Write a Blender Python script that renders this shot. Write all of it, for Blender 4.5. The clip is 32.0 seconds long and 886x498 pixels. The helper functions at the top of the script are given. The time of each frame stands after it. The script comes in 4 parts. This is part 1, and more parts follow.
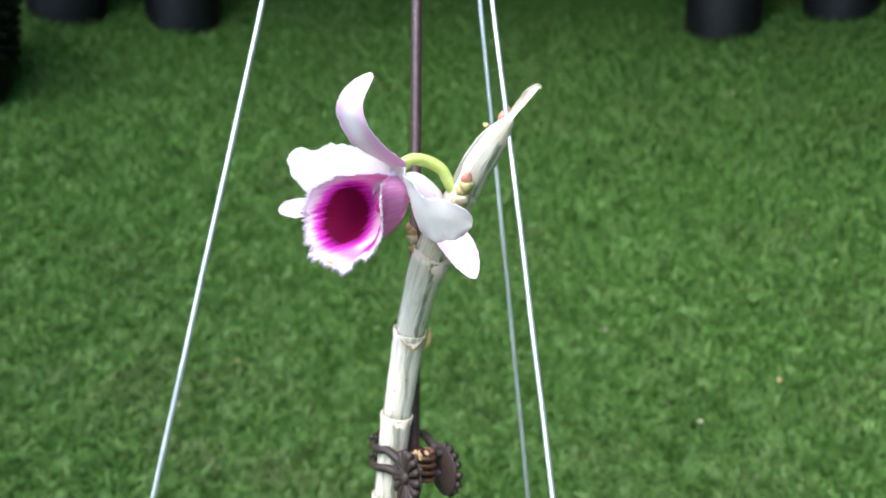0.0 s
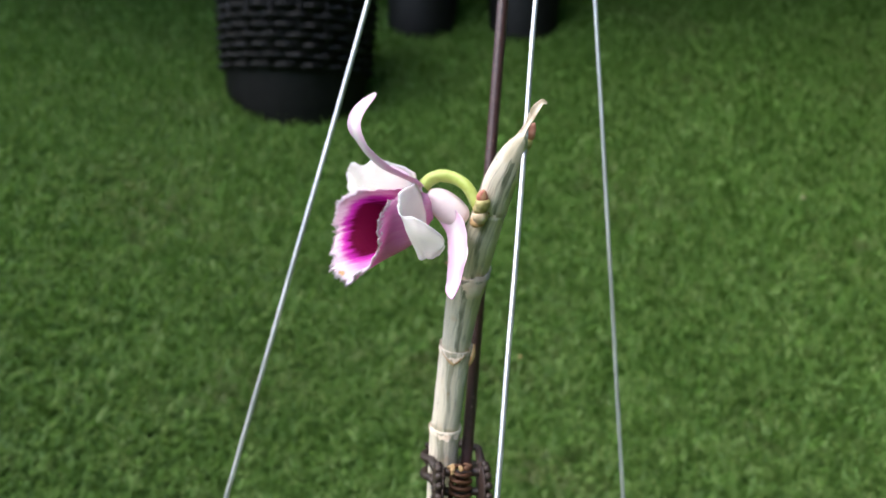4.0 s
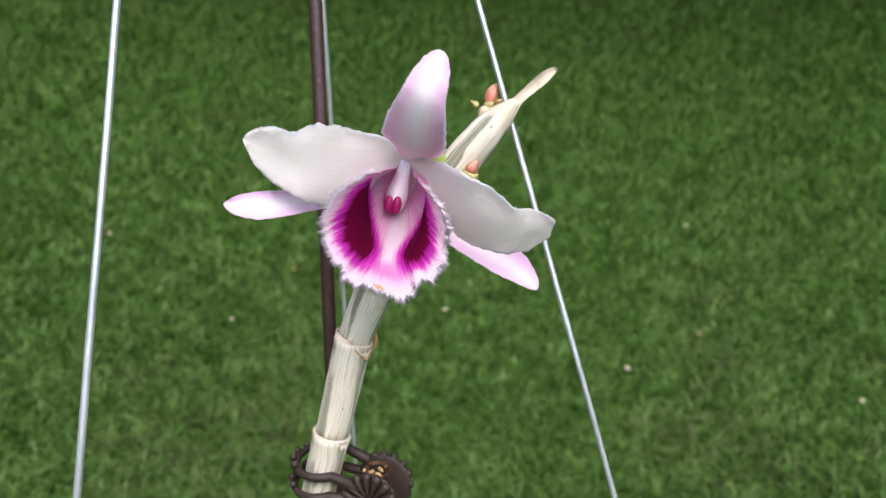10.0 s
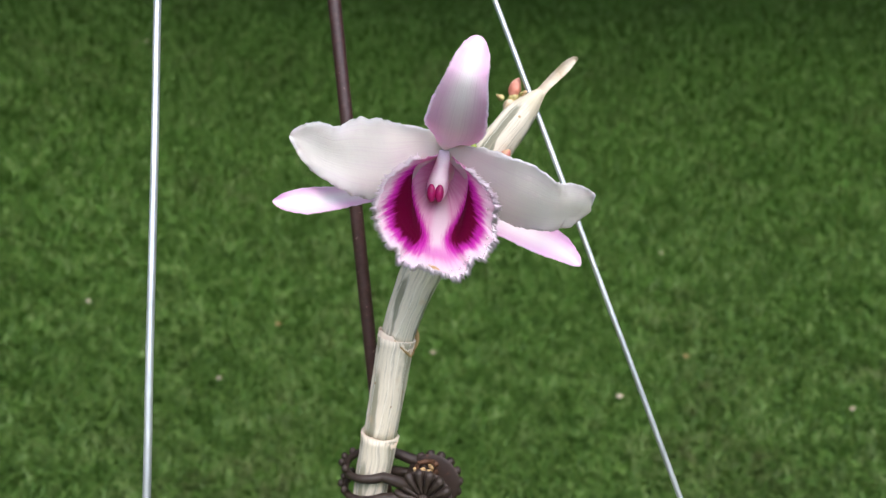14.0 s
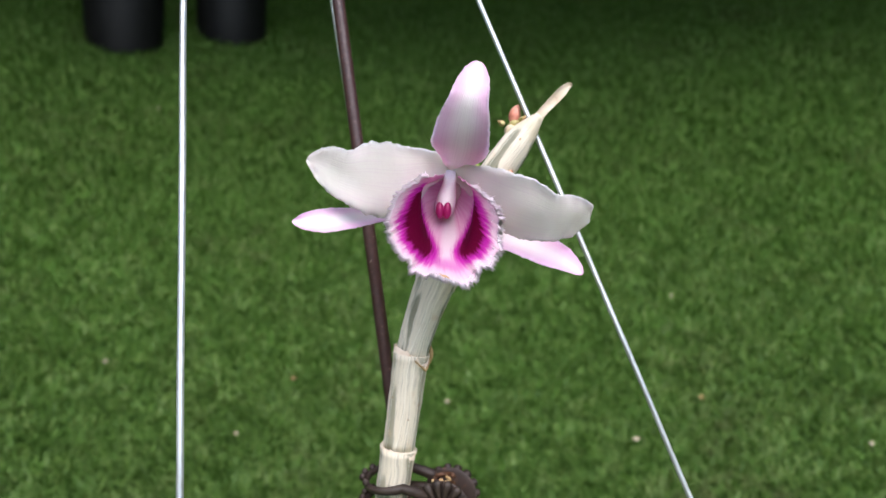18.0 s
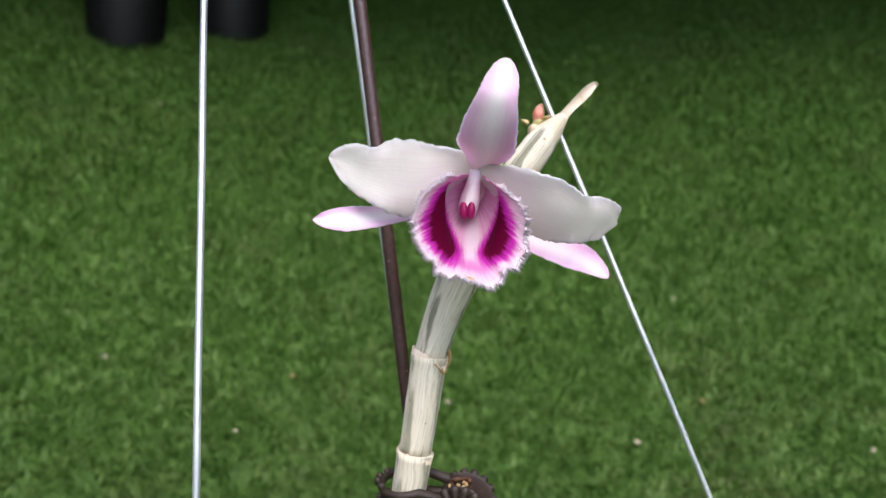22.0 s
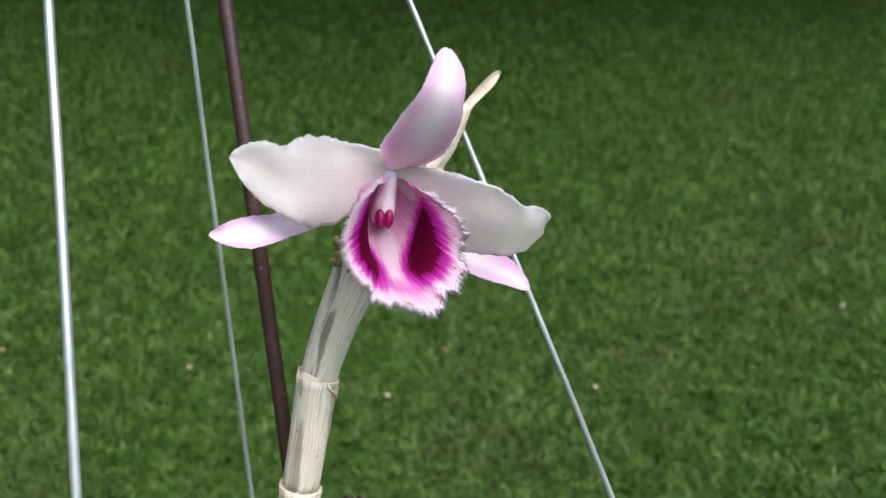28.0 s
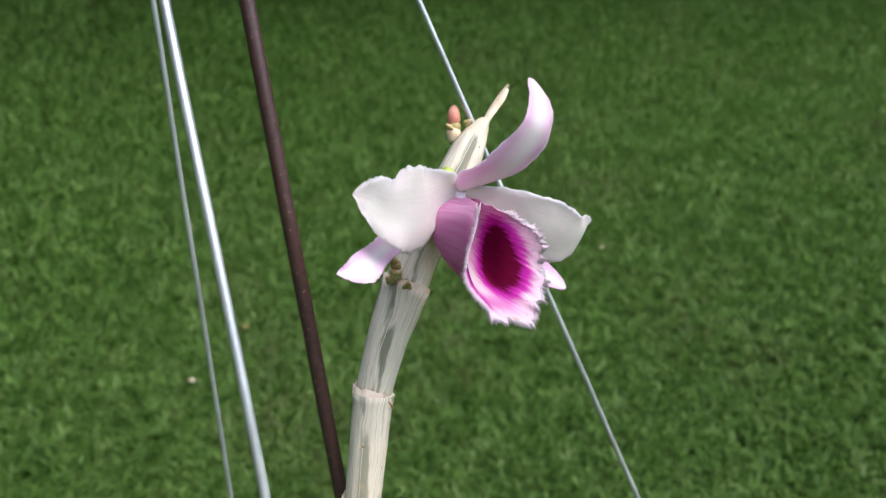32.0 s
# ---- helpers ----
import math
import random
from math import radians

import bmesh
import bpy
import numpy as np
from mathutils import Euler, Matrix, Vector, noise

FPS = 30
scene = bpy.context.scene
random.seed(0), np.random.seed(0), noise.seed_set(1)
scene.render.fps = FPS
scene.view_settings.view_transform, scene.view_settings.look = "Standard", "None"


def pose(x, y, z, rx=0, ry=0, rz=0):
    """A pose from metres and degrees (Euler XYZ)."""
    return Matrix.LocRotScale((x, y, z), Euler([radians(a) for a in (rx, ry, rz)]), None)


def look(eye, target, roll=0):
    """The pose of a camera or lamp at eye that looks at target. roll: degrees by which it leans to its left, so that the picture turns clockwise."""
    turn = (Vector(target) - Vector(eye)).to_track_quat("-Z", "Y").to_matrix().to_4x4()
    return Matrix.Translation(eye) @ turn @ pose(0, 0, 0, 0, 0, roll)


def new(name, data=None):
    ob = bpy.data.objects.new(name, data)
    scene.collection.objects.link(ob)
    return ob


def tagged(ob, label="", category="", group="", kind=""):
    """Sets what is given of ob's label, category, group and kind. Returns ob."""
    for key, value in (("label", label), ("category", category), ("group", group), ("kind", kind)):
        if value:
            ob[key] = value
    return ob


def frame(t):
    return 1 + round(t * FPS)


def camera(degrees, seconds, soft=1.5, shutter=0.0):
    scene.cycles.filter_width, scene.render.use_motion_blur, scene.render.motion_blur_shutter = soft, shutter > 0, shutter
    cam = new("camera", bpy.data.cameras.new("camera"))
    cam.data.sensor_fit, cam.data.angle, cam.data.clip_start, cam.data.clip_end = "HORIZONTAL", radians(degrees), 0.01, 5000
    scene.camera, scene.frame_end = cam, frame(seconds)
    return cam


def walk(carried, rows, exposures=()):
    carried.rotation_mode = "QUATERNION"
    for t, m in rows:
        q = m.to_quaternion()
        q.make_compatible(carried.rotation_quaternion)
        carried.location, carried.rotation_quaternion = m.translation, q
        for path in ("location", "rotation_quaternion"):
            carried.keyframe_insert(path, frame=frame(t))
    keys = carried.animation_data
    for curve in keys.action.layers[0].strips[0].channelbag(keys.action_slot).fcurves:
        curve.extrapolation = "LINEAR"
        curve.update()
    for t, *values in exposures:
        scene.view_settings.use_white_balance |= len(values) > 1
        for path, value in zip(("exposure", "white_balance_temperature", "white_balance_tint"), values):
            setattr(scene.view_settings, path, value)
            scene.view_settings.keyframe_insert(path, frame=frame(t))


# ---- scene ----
cam = camera(55.5, 32.0, soft=1.2)
cam.data.dof.use_dof = True          # a small lens focused on the flower, the lawn behind slightly soft
cam.data.dof.focus_distance = 0.178
cam.data.dof.aperture_fstop = 23.0

# seconds, place in metres, turn in degrees
ROWS = [
    (0, 0.1706, -0.1554, 0.4294, 82.58, -2.03, 44.73),
    (1, 0.1765, -0.1438, 0.4323, 82.69, -2.58, 48.89),
    (2, 0.1861, -0.1106, 0.4364, 81.90, -3.16, 61.77),
    (2.5, 0.1916, -0.0786, 0.4397, 81.04, -3.04, 69.24),
    (4.5, 0.2237, -0.0778, 0.4336, 82.00, -1.10, 68.44),
    (5, 0.2163, -0.1050, 0.4290, 82.42, -1.51, 61.17),
    (5.5, 0.2161, -0.1082, 0.4311, 82.17, -1.24, 55.81),
    (6, 0.1835, -0.1356, 0.4351, 81.08, -1.80, 49.70),
    (6.5, 0.1521, -0.1642, 0.4356, 80.32, -5.18, 48.47),
    (7, 0.1297, -0.1859, 0.4306, 81.38, -6.55, 41.63),
    (7.5, 0.1281, -0.1987, 0.4346, 80.94, -6.25, 35.88),
    (8, 0.1059, -0.2252, 0.4192, 84.34, -6.16, 29.84),
    (9, 0.0797, -0.2081, 0.4271, 83.18, -3.18, 17.26),
    (9.5, 0.0308, -0.1827, 0.4287, 78.30, -6.17, 8.12),
    (10, 0.0203, -0.1874, 0.4448, 76.89, -6.65, 4.56),
    (10.5, 0.0032, -0.1793, 0.4351, 78.42, -7.41, 2.51),
    (11, 0.0156, -0.2015, 0.4307, 78.22, -6.38, 1.67),
    (11.5, 0.0086, -0.1874, 0.4300, 78.29, -6.80, 0.54),
    (12, -0.0122, -0.1773, 0.4316, 76.02, -8.74, 2.58),
    (12.5, -0.0064, -0.1740, 0.4214, 77.53, -8.63, 1.67),
    (13, -0.0054, -0.1809, 0.4260, 77.98, -7.33, 1.13),
    (13.5, -0.0084, -0.1874, 0.4252, 79.91, -6.03, 0.66),
    (14, 0.0043, -0.1960, 0.4285, 80.97, -2.94, 1.51),
    (14.5, -0.0022, -0.2009, 0.4251, 82.33, -1.90, 0.51),
    (16.5, 0.0047, -0.2129, 0.4185, 85.51, -0.20, 0.85),
    (17, 0.0054, -0.2160, 0.4219, 85.40, -0.57, 1.59),
    (17.5, 0.0034, -0.2080, 0.4185, 85.34, -0.74, 1.53),
    (18, 0.0053, -0.2095, 0.4197, 84.91, -0.91, 2.00),
    (18.5, 0.0010, -0.2064, 0.4144, 84.95, -1.27, 1.68),
    (19, -0.0025, -0.2085, 0.4161, 84.50, -1.79, 1.51),
    (19.5, -0.0017, -0.2082, 0.4151, 84.97, -1.74, 1.54),
    (20, -0.0004, -0.2086, 0.4160, 84.75, -1.73, 1.68),
    (20.5, -0.0021, -0.2076, 0.4162, 85.11, -1.68, 1.47),
    (21, 0.0003, -0.2091, 0.4171, 85.53, -1.49, 1.57),
    (21.5, -0.0013, -0.2092, 0.4190, 85.47, -1.52, 1.36),
    (22, -0.0010, -0.2052, 0.4195, 84.86, -1.75, 1.90),
    (22.5, -0.0026, -0.2032, 0.4202, 84.73, -1.74, 1.48),
    (23, -0.0092, -0.1806, 0.4291, 82.82, -1.31, -1.39),
    (23.5, -0.0082, -0.1658, 0.4293, 83.48, -0.27, -2.95),
    (24, -0.0088, -0.1495, 0.4393, 80.78, -1.11, -7.16),
    (24.5, -0.0220, -0.1755, 0.4317, 83.30, -1.72, -8.82),
    (25, -0.0301, -0.1722, 0.4289, 83.01, -2.90, -7.27),
    (25.5, -0.0363, -0.1679, 0.4308, 82.00, -3.53, -7.54),
    (27.5, -0.0289, -0.1736, 0.4337, 82.47, -3.79, -8.63),
    (28, -0.0441, -0.1725, 0.4301, 81.84, -3.59, -17.79),
    (28.5, -0.0699, -0.1744, 0.4380, 84.01, -2.87, -24.76),
    (29, -0.0744, -0.1446, 0.4397, 82.25, -3.04, -29.68),
    (29.5, -0.0755, -0.1361, 0.4368, 81.75, -4.03, -29.64),
    (30, -0.0801, -0.1401, 0.4312, 81.44, -4.44, -29.74),
    (30.5, -0.0671, -0.1608, 0.4297, 81.74, -2.14, -30.67),
    (31, -0.0786, -0.1526, 0.4277, 82.05, -2.48, -32.89),
    (31.5, -0.1069, -0.1449, 0.4310, 81.70, -3.61, -34.69),
    (32, -0.1124, -0.1469, 0.4408, 79.78, -2.03, -36.32),
]

walk(cam, [(r[0], pose(*r[1:])) for r in ROWS],
     exposures=[(0.0, 2.42, 6000, 9), (1.5, 2.1, 6700, 12), (6.0, 2.08, 6700, 12), (10.0, 1.77, 6700, 12), (14.0, 1.74, 6700, 12), (20.0, 1.78, 6700, 12), (27.0, 1.66, 6700, 12), (32.0, 1.76, 6700, 12)])

# ---- light: bright overcast sky with a broad soft sun ----
world = bpy.data.worlds.new("sky")
scene.world = world
world.use_nodes = True
wn = world.node_tree.nodes
sky = wn.new("ShaderNodeTexSky")
sky.sky_type = "NISHITA"
sky.sun_disc = False
sky.sun_elevation = radians(46)
sky.sun_rotation = radians(170)
wn["Background"].inputs["Strength"].default_value = 0.15
world.node_tree.links.new(sky.outputs["Color"], wn["Background"].inputs["Color"])

sun_data = bpy.data.lights.new("sun", "SUN")
sun_data.energy = 1.0
sun_data.angle = radians(60)
sun_data.color = (1.0, 0.94, 0.86)
sun_lamp = new("sun", sun_data)
sun_lamp.matrix_world = look((0.3, -2.2, 4.1), (0, 0, 0.4))

# ---- small helpers ----
HEART = Vector((0.0, 0.0, 0.42))     # middle of the flower


def mm(x, y, z):
    """A place in millimetres from the middle of the flower."""
    return HEART + Vector((x, y, z)) * 0.001


def part(name, bm, material, parent=None, label="", smooth=True):
    me = bpy.data.meshes.new(name)
    bm.normal_update()
    bm.to_mesh(me)
    bm.free()
    if smooth:
        me.polygons.foreach_set("use_smooth", [True] * len(me.polygons))
    me.materials.append(material)
    ob = new(name, me)
    if parent is not None:
        ob.parent = parent
        ob.matrix_parent_inverse = parent.matrix_world.inverted()
    if label:
        tagged(ob, label=label)
    return ob


def thing(name, place, label, category, group="", kind=""):
    ob = new(name)
    ob.location = place
    ob.empty_display_size = 0.02
    ob.matrix_world = Matrix.Translation(place)
    bpy.context.view_layer.update()
    return tagged(ob, label=label, category=category, group=group, kind=kind)


def spline(points, n):
    """n + 1 places along a Catmull-Rom curve through the points."""
    p = [Vector(q) for q in points]
    p = [p[0] * 2 - p[1]] + p + [p[-1] * 2 - p[-2]]
    out = []
    for i in range(n + 1):
        s = i / n * (len(p) - 3)
        k = min(int(s), len(p) - 4)
        t = s - k
        a, b, c, d = p[k:k + 4]
        out.append(0.5 * (2 * b + (c - a) * t + (2 * a - 5 * b + 4 * c - d) * t * t + (3 * b - a - 3 * c + d) * t ** 3))
    return out


def ramp(table, u):
    """A smooth value at u out of a table of (u, value)."""
    n = len(table)
    for i in range(n - 1):
        (a, x), (b, y) = table[i], table[i + 1]
        if u <= b:
            t = max(0.0, min(1.0, (u - a) / (b - a)))
            m0 = (y - table[i - 1][1]) / (b - table[i - 1][0]) if i else (y - x) / (b - a)
            m1 = (table[i + 2][1] - x) / (table[i + 2][0] - a) if i + 2 < n else (y - x) / (b - a) * 2
            m0, m1 = m0 * (b - a), m1 * (b - a)
            return (2 * t ** 3 - 3 * t * t + 1) * x + (t ** 3 - 2 * t * t + t) * m0 + (3 * t * t - 2 * t ** 3) * y + (t ** 3 - t * t) * m1
    return table[-1][1]


def tube(bm, points, radii, sides=12, wobble=0.0, cap=True, ribs=0, rib=0.0):
    """A tube along the places, with a radius at each."""
    rings = []
    up = Vector((0.3, 1, 0.2))
    uvl = bm.loops.layers.uv.verify()
    for i, p in enumerate(points):
        d = (points[min(i + 1, len(points) - 1)] - points[max(i - 1, 0)]).normalized()
        a = d.cross(up).normalized()
        b = d.cross(a).normalized()
        ring = []
        for k in range(sides):
            w = 2 * math.pi * k / sides
            r = radii[i] * (1 + wobble * noise.noise(p * 300 + Vector((math.cos(w), math.sin(w), 0)) * 1.3))
            if ribs:
                r *= 1 + rib * math.cos(w * ribs + 0.6 * math.sin(3 * w))
            ring.append(bm.verts.new(p + (a * math.cos(w) + b * math.sin(w)) * r))
        rings.append(ring)
    for i in range(len(rings) - 1):
        for k in range(sides):
            m = (k + 1) % sides
            f = bm.faces.new((rings[i][k], rings[i][m], rings[i + 1][m], rings[i + 1][k]))
            for l, (uu, vv) in zip(f.loops, ((k, i), (k + 1, i), (k + 1, i + 1), (k, i + 1))):
                l[uvl].uv = (uu / sides, vv / (len(rings) - 1))
    if cap:
        bm.faces.new(rings[0][::-1])
        bm.faces.new(rings[-1])
    return bm


def ball(bm, centre, size, turn=None, seg=12):
    m = Matrix.Translation(centre) @ (turn.to_4x4() if turn else Matrix()) @ Matrix.Diagonal((*size, 1))
    bmesh.ops.create_uvsphere(bm, u_segments=seg, v_segments=max(6, seg * 2 // 3), radius=1, matrix=m)
    return bm


def aim(d):
    """The turn that takes z to the direction d."""
    return Vector(d).to_track_quat("Z", "Y").to_matrix()


# ---- materials ----
class Nodes:
    """A node material under construction."""

    def __init__(self, name, rough=0.5, metal=0.0, spec=0.5):
        self.mat = bpy.data.materials.new(name)
        self.mat.use_nodes = True
        self.tree = self.mat.node_tree
        self.bsdf = self.tree.nodes["Principled BSDF"]
        self.bsdf.inputs["Roughness"].default_value = rough
        self.bsdf.inputs["Metallic"].default_value = metal
        self.bsdf.inputs["Specular IOR Level"].default_value = spec

    def add(self, kind, **values):
        n = self.tree.nodes.new(kind)
        for k, v in values.items():
            n.inputs[k.replace("_", " ")].default_value = v
        return n

    def link(self, a, b):
        self.tree.links.new(a, b)

    def coord(self, which="Object"):
        return self.add("ShaderNodeTexCoord").outputs[which]

    def noise(self, scale, detail=3.0, rough=0.5, vector=None, stretch=None):
        n = self.add("ShaderNodeTexNoise", Scale=scale, Detail=detail, Roughness=rough)
        v = vector if vector is not None else self.coord()
        if stretch:
            m = self.add("ShaderNodeMapping", Scale=stretch)
            self.link(v, m.inputs["Vector"])
            v = m.outputs["Vector"]
        self.link(v, n.inputs["Vector"])
        return n.outputs["Fac"]

    def ramp(self, fac, stops):
        r = self.add("ShaderNodeValToRGB")
        e = r.color_ramp.elements
        while len(e) < len(stops):
            e.new(0.5)
        for el, (pos, col) in zip(e, stops):
            el.position, el.color = pos, (*col, 1) if len(col) == 3 else col
        self.link(fac, r.inputs["Fac"])
        return r.outputs["Color"]

    def math(self, op, a, b=0.5, c=0.5):
        n = self.add("ShaderNodeMath")
        n.operation = op
        for i, v in enumerate((a, b, c)):
            if hasattr(v, "is_output"):
                self.link(v, n.inputs[i])
            else:
                n.inputs[i].default_value = v
        return n.outputs[0]

    def mix(self, fac, a, b):
        n = self.add("ShaderNodeMix")
        n.data_type = "RGBA"
        for i, v in ((0, fac), (6, a), (7, b)):
            if hasattr(v, "is_output"):
                self.link(v, n.inputs[i])
            else:
                n.inputs[i].default_value = v if i == 0 else (*v, 1)
        return n.outputs[2]

    def smooth(self, x, lo, hi):
        n = self.add("ShaderNodeMapRange")
        n.interpolation_type = "SMOOTHSTEP"
        self.link(x, n.inputs["Value"])
        n.inputs["From Min"].default_value, n.inputs["From Max"].default_value = lo, hi
        return n.outputs["Result"]

    def uv(self):
        s = self.add("ShaderNodeSeparateXYZ")
        self.link(self.coord("UV"), s.inputs[0])
        return s.outputs[0], s.outputs[1]

    def colour(self, c):
        if hasattr(c, "is_output"):
            self.link(c, self.bsdf.inputs["Base Color"])
        else:
            self.bsdf.inputs["Base Color"].default_value = (*c, 1)
        return self

    def bump(self, height, strength=0.3, distance=0.001):
        b = self.add("ShaderNodeBump", Strength=strength, Distance=distance)
        self.link(height, b.inputs["Height"])
        self.link(b.outputs["Normal"], self.bsdf.inputs["Normal"])
        return self

    def flesh(self, share, depth=0.0012):
        """Light scatters inside, as in a fleshy petal."""
        self.bsdf.inputs["Subsurface Weight"].default_value = share
        self.bsdf.inputs["Subsurface Radius"].default_value = (1.0, 0.92, 0.96)
        self.bsdf.inputs["Subsurface Scale"].default_value = depth
        return self

    def thin(self, share, colour):
        """Lets part of the light pass through, as in a petal or a leaf."""
        t = self.add("ShaderNodeBsdfTranslucent")
        if hasattr(colour, "is_output"):
            self.link(colour, t.inputs["Color"])
        else:
            t.inputs["Color"].default_value = (*colour, 1)
        m = self.add("ShaderNodeMixShader", Fac=share)
        self.link(self.bsdf.outputs[0], m.inputs[1])
        self.link(t.outputs[0], m.inputs[2])
        self.link(m.outputs[0], self.tree.nodes["Material Output"].inputs["Surface"])
        return self


def petal_material(name, pink, tip_pink, share, inner=0.25, outer=1.0, white=(0.66, 0.61, 0.565), tint=(0.6, 0.33, 0.53), depth=0.0012):
    n = Nodes(name, rough=0.55, spec=0.25)
    u, v = n.uv()
    edge = n.math("ABSOLUTE", n.math("MULTIPLY_ADD", v, 2.0, -1.0))
    veins = n.noise(1.0, 2.0, 0.5, n.coord("UV"), (1.5, 34.0, 1.0))
    f = n.math("ADD", n.math("MULTIPLY", n.smooth(edge, inner, outer), pink), n.math("MULTIPLY", n.smooth(u, 0.6, 1.0), tip_pink))
    f = n.math("ADD", f, n.math("MULTIPLY_ADD", n.noise(160.0, 2.0), 0.3, -0.15))
    f = n.math("ADD", f, n.math("MULTIPLY_ADD", veins, 0.36, -0.18))
    c = n.mix(f, white, tint)
    c = n.mix(n.math("MULTIPLY", n.smooth(veins, 0.5, 0.72), 0.12), c, (0.52, 0.45, 0.48))
    c = n.mix(n.math("MULTIPLY", n.smooth(u, 0.12, 0.0), 0.6), c, (0.64, 0.58, 0.47))
    n.colour(c).bump(n.math("ADD", n.math("MULTIPLY", veins, 0.6), n.noise(420.0, 3.0)), 0.18, 0.0004).flesh(share, depth)
    return n.mat


M_PETAL = petal_material("white_petal", 0.1, 0.06, 1.0)
M_SEPAL = petal_material("pink_sepal", 0.76, 0.46, 1.0, 0.05, 0.85, (0.84, 0.74, 0.77), (0.74, 0.42, 0.63), 0.0005)


def lip_material():
    n = Nodes("magenta_lip", rough=0.7, spec=0.06)
    u, v = n.uv()
    rag = n.math("MULTIPLY_ADD", n.noise(1.0, 6.0, 0.7, n.coord("UV"), (5.0, 90.0, 1.0)), 0.42, -0.21)
    a = n.math("ABSOLUTE", n.math("MULTIPLY_ADD", v, 2.0, -1.0))
    half = n.smooth(v, 0.49, 0.51)
    du = n.math("MULTIPLY", n.math("ADD", n.math("SUBTRACT", u, 0.63), n.math("MULTIPLY", half, 0.04)), 3.6)
    dv = n.math("MULTIPLY", n.math("ADD", n.math("SUBTRACT", a, 0.465), n.math("MULTIPLY", half, 0.05)), 3.2)
    r = n.math("SQRT", n.math("ADD", n.math("MULTIPLY", du, du), n.math("MULTIPLY", dv, dv)))
    r = n.math("ADD", r, n.math("MULTIPLY", rag, 1.7))
    veins = n.noise(1.0, 2.0, 0.5, n.coord("UV"), (2.0, 40.0, 1.0))
    pale = n.mix(n.smooth(veins, 0.3, 0.7), (0.76, 0.34, 0.56), (0.83, 0.48, 0.66))
    pale = n.mix(n.math("MULTIPLY", n.smooth(a, 0.18, 0.05), n.smooth(u, 0.85, 0.6)), pale, (0.85, 0.68, 0.77))
    wash = n.math("MULTIPLY", n.smooth(a, 0.34, 0.1), n.math("MULTIPLY", n.smooth(u, 0.62, 0.74), n.smooth(u, 0.9, 0.78)))
    pale = n.mix(n.math("MULTIPLY", wash, n.math("MULTIPLY_ADD", veins, 0.6, 0.25)), pale, (0.68, 0.12, 0.54))
    white = n.mix(n.smooth(n.math("ADD", u, n.math("MULTIPLY", rag, 0.3)), 0.8, 0.97), pale, (0.91, 0.68, 0.79))
    halo = n.mix(n.smooth(r, 1.32, 0.96), white, (0.6, 0.03, 0.42))
    dark = n.mix(n.smooth(r, 1.0, 0.7), halo, (0.13, 0.002, 0.03))
    # dry tan nick at the lowest edge
    nu_, nv_ = n.math("MULTIPLY", n.math("SUBTRACT", u, 1.0), 14.0), n.math("MULTIPLY", n.math("SUBTRACT", v, 0.465), 46.0)
    spot = n.math("ADD", n.math("MULTIPLY", nu_, nu_), n.math("MULTIPLY", nv_, nv_))
    dark = n.mix(n.smooth(spot, 1.1, 0.4), dark, (0.62, 0.4, 0.2))
    n.colour(dark).bump(n.noise(900.0, 2.0), 0.3, 0.0005).thin(0.4, dark)
    return n.mat


def lip_back_material():
    """The smooth pink outside of the lip, with the blotches showing faintly through."""
    n = Nodes("pink_lip_outside", rough=0.6, spec=0.15)
    u, v = n.uv()
    a = n.math("ABSOLUTE", n.math("MULTIPLY_ADD", v, 2.0, -1.0))
    du = n.math("MULTIPLY", n.math("SUBTRACT", u, 0.6), 3.4)
    dv = n.math("MULTIPLY", n.math("SUBTRACT", a, 0.53), 3.6)
    r = n.math("SQRT", n.math("ADD", n.math("MULTIPLY", du, du), n.math("MULTIPLY", dv, dv)))
    veins = n.noise(1.0, 2.0, 0.5, n.coord("UV"), (2.0, 40.0, 1.0))
    c = n.mix(n.smooth(veins, 0.3, 0.7), (0.78, 0.36, 0.61), (0.85, 0.52, 0.71))
    c = n.mix(n.math("MULTIPLY", n.smooth(r, 1.2, 0.4), 0.45), c, (0.55, 0.06, 0.36))
    n.colour(c).bump(n.noise(500.0, 2.0), 0.2, 0.0004).thin(0.5, c)
    return n.mat


M_LIP = lip_material()
M_LIP_BACK = lip_back_material()


def plain(name, stops, scale, rough=0.5, metal=0.0, spec=0.5, stretch=None, bump=0.2, distance=0.0006, detail=4.0):
    n = Nodes(name, rough, metal, spec)
    f = n.noise(scale, detail, 0.6, stretch=stretch)
    n.colour(n.ramp(f, stops)).bump(f, bump, distance)
    return n.mat


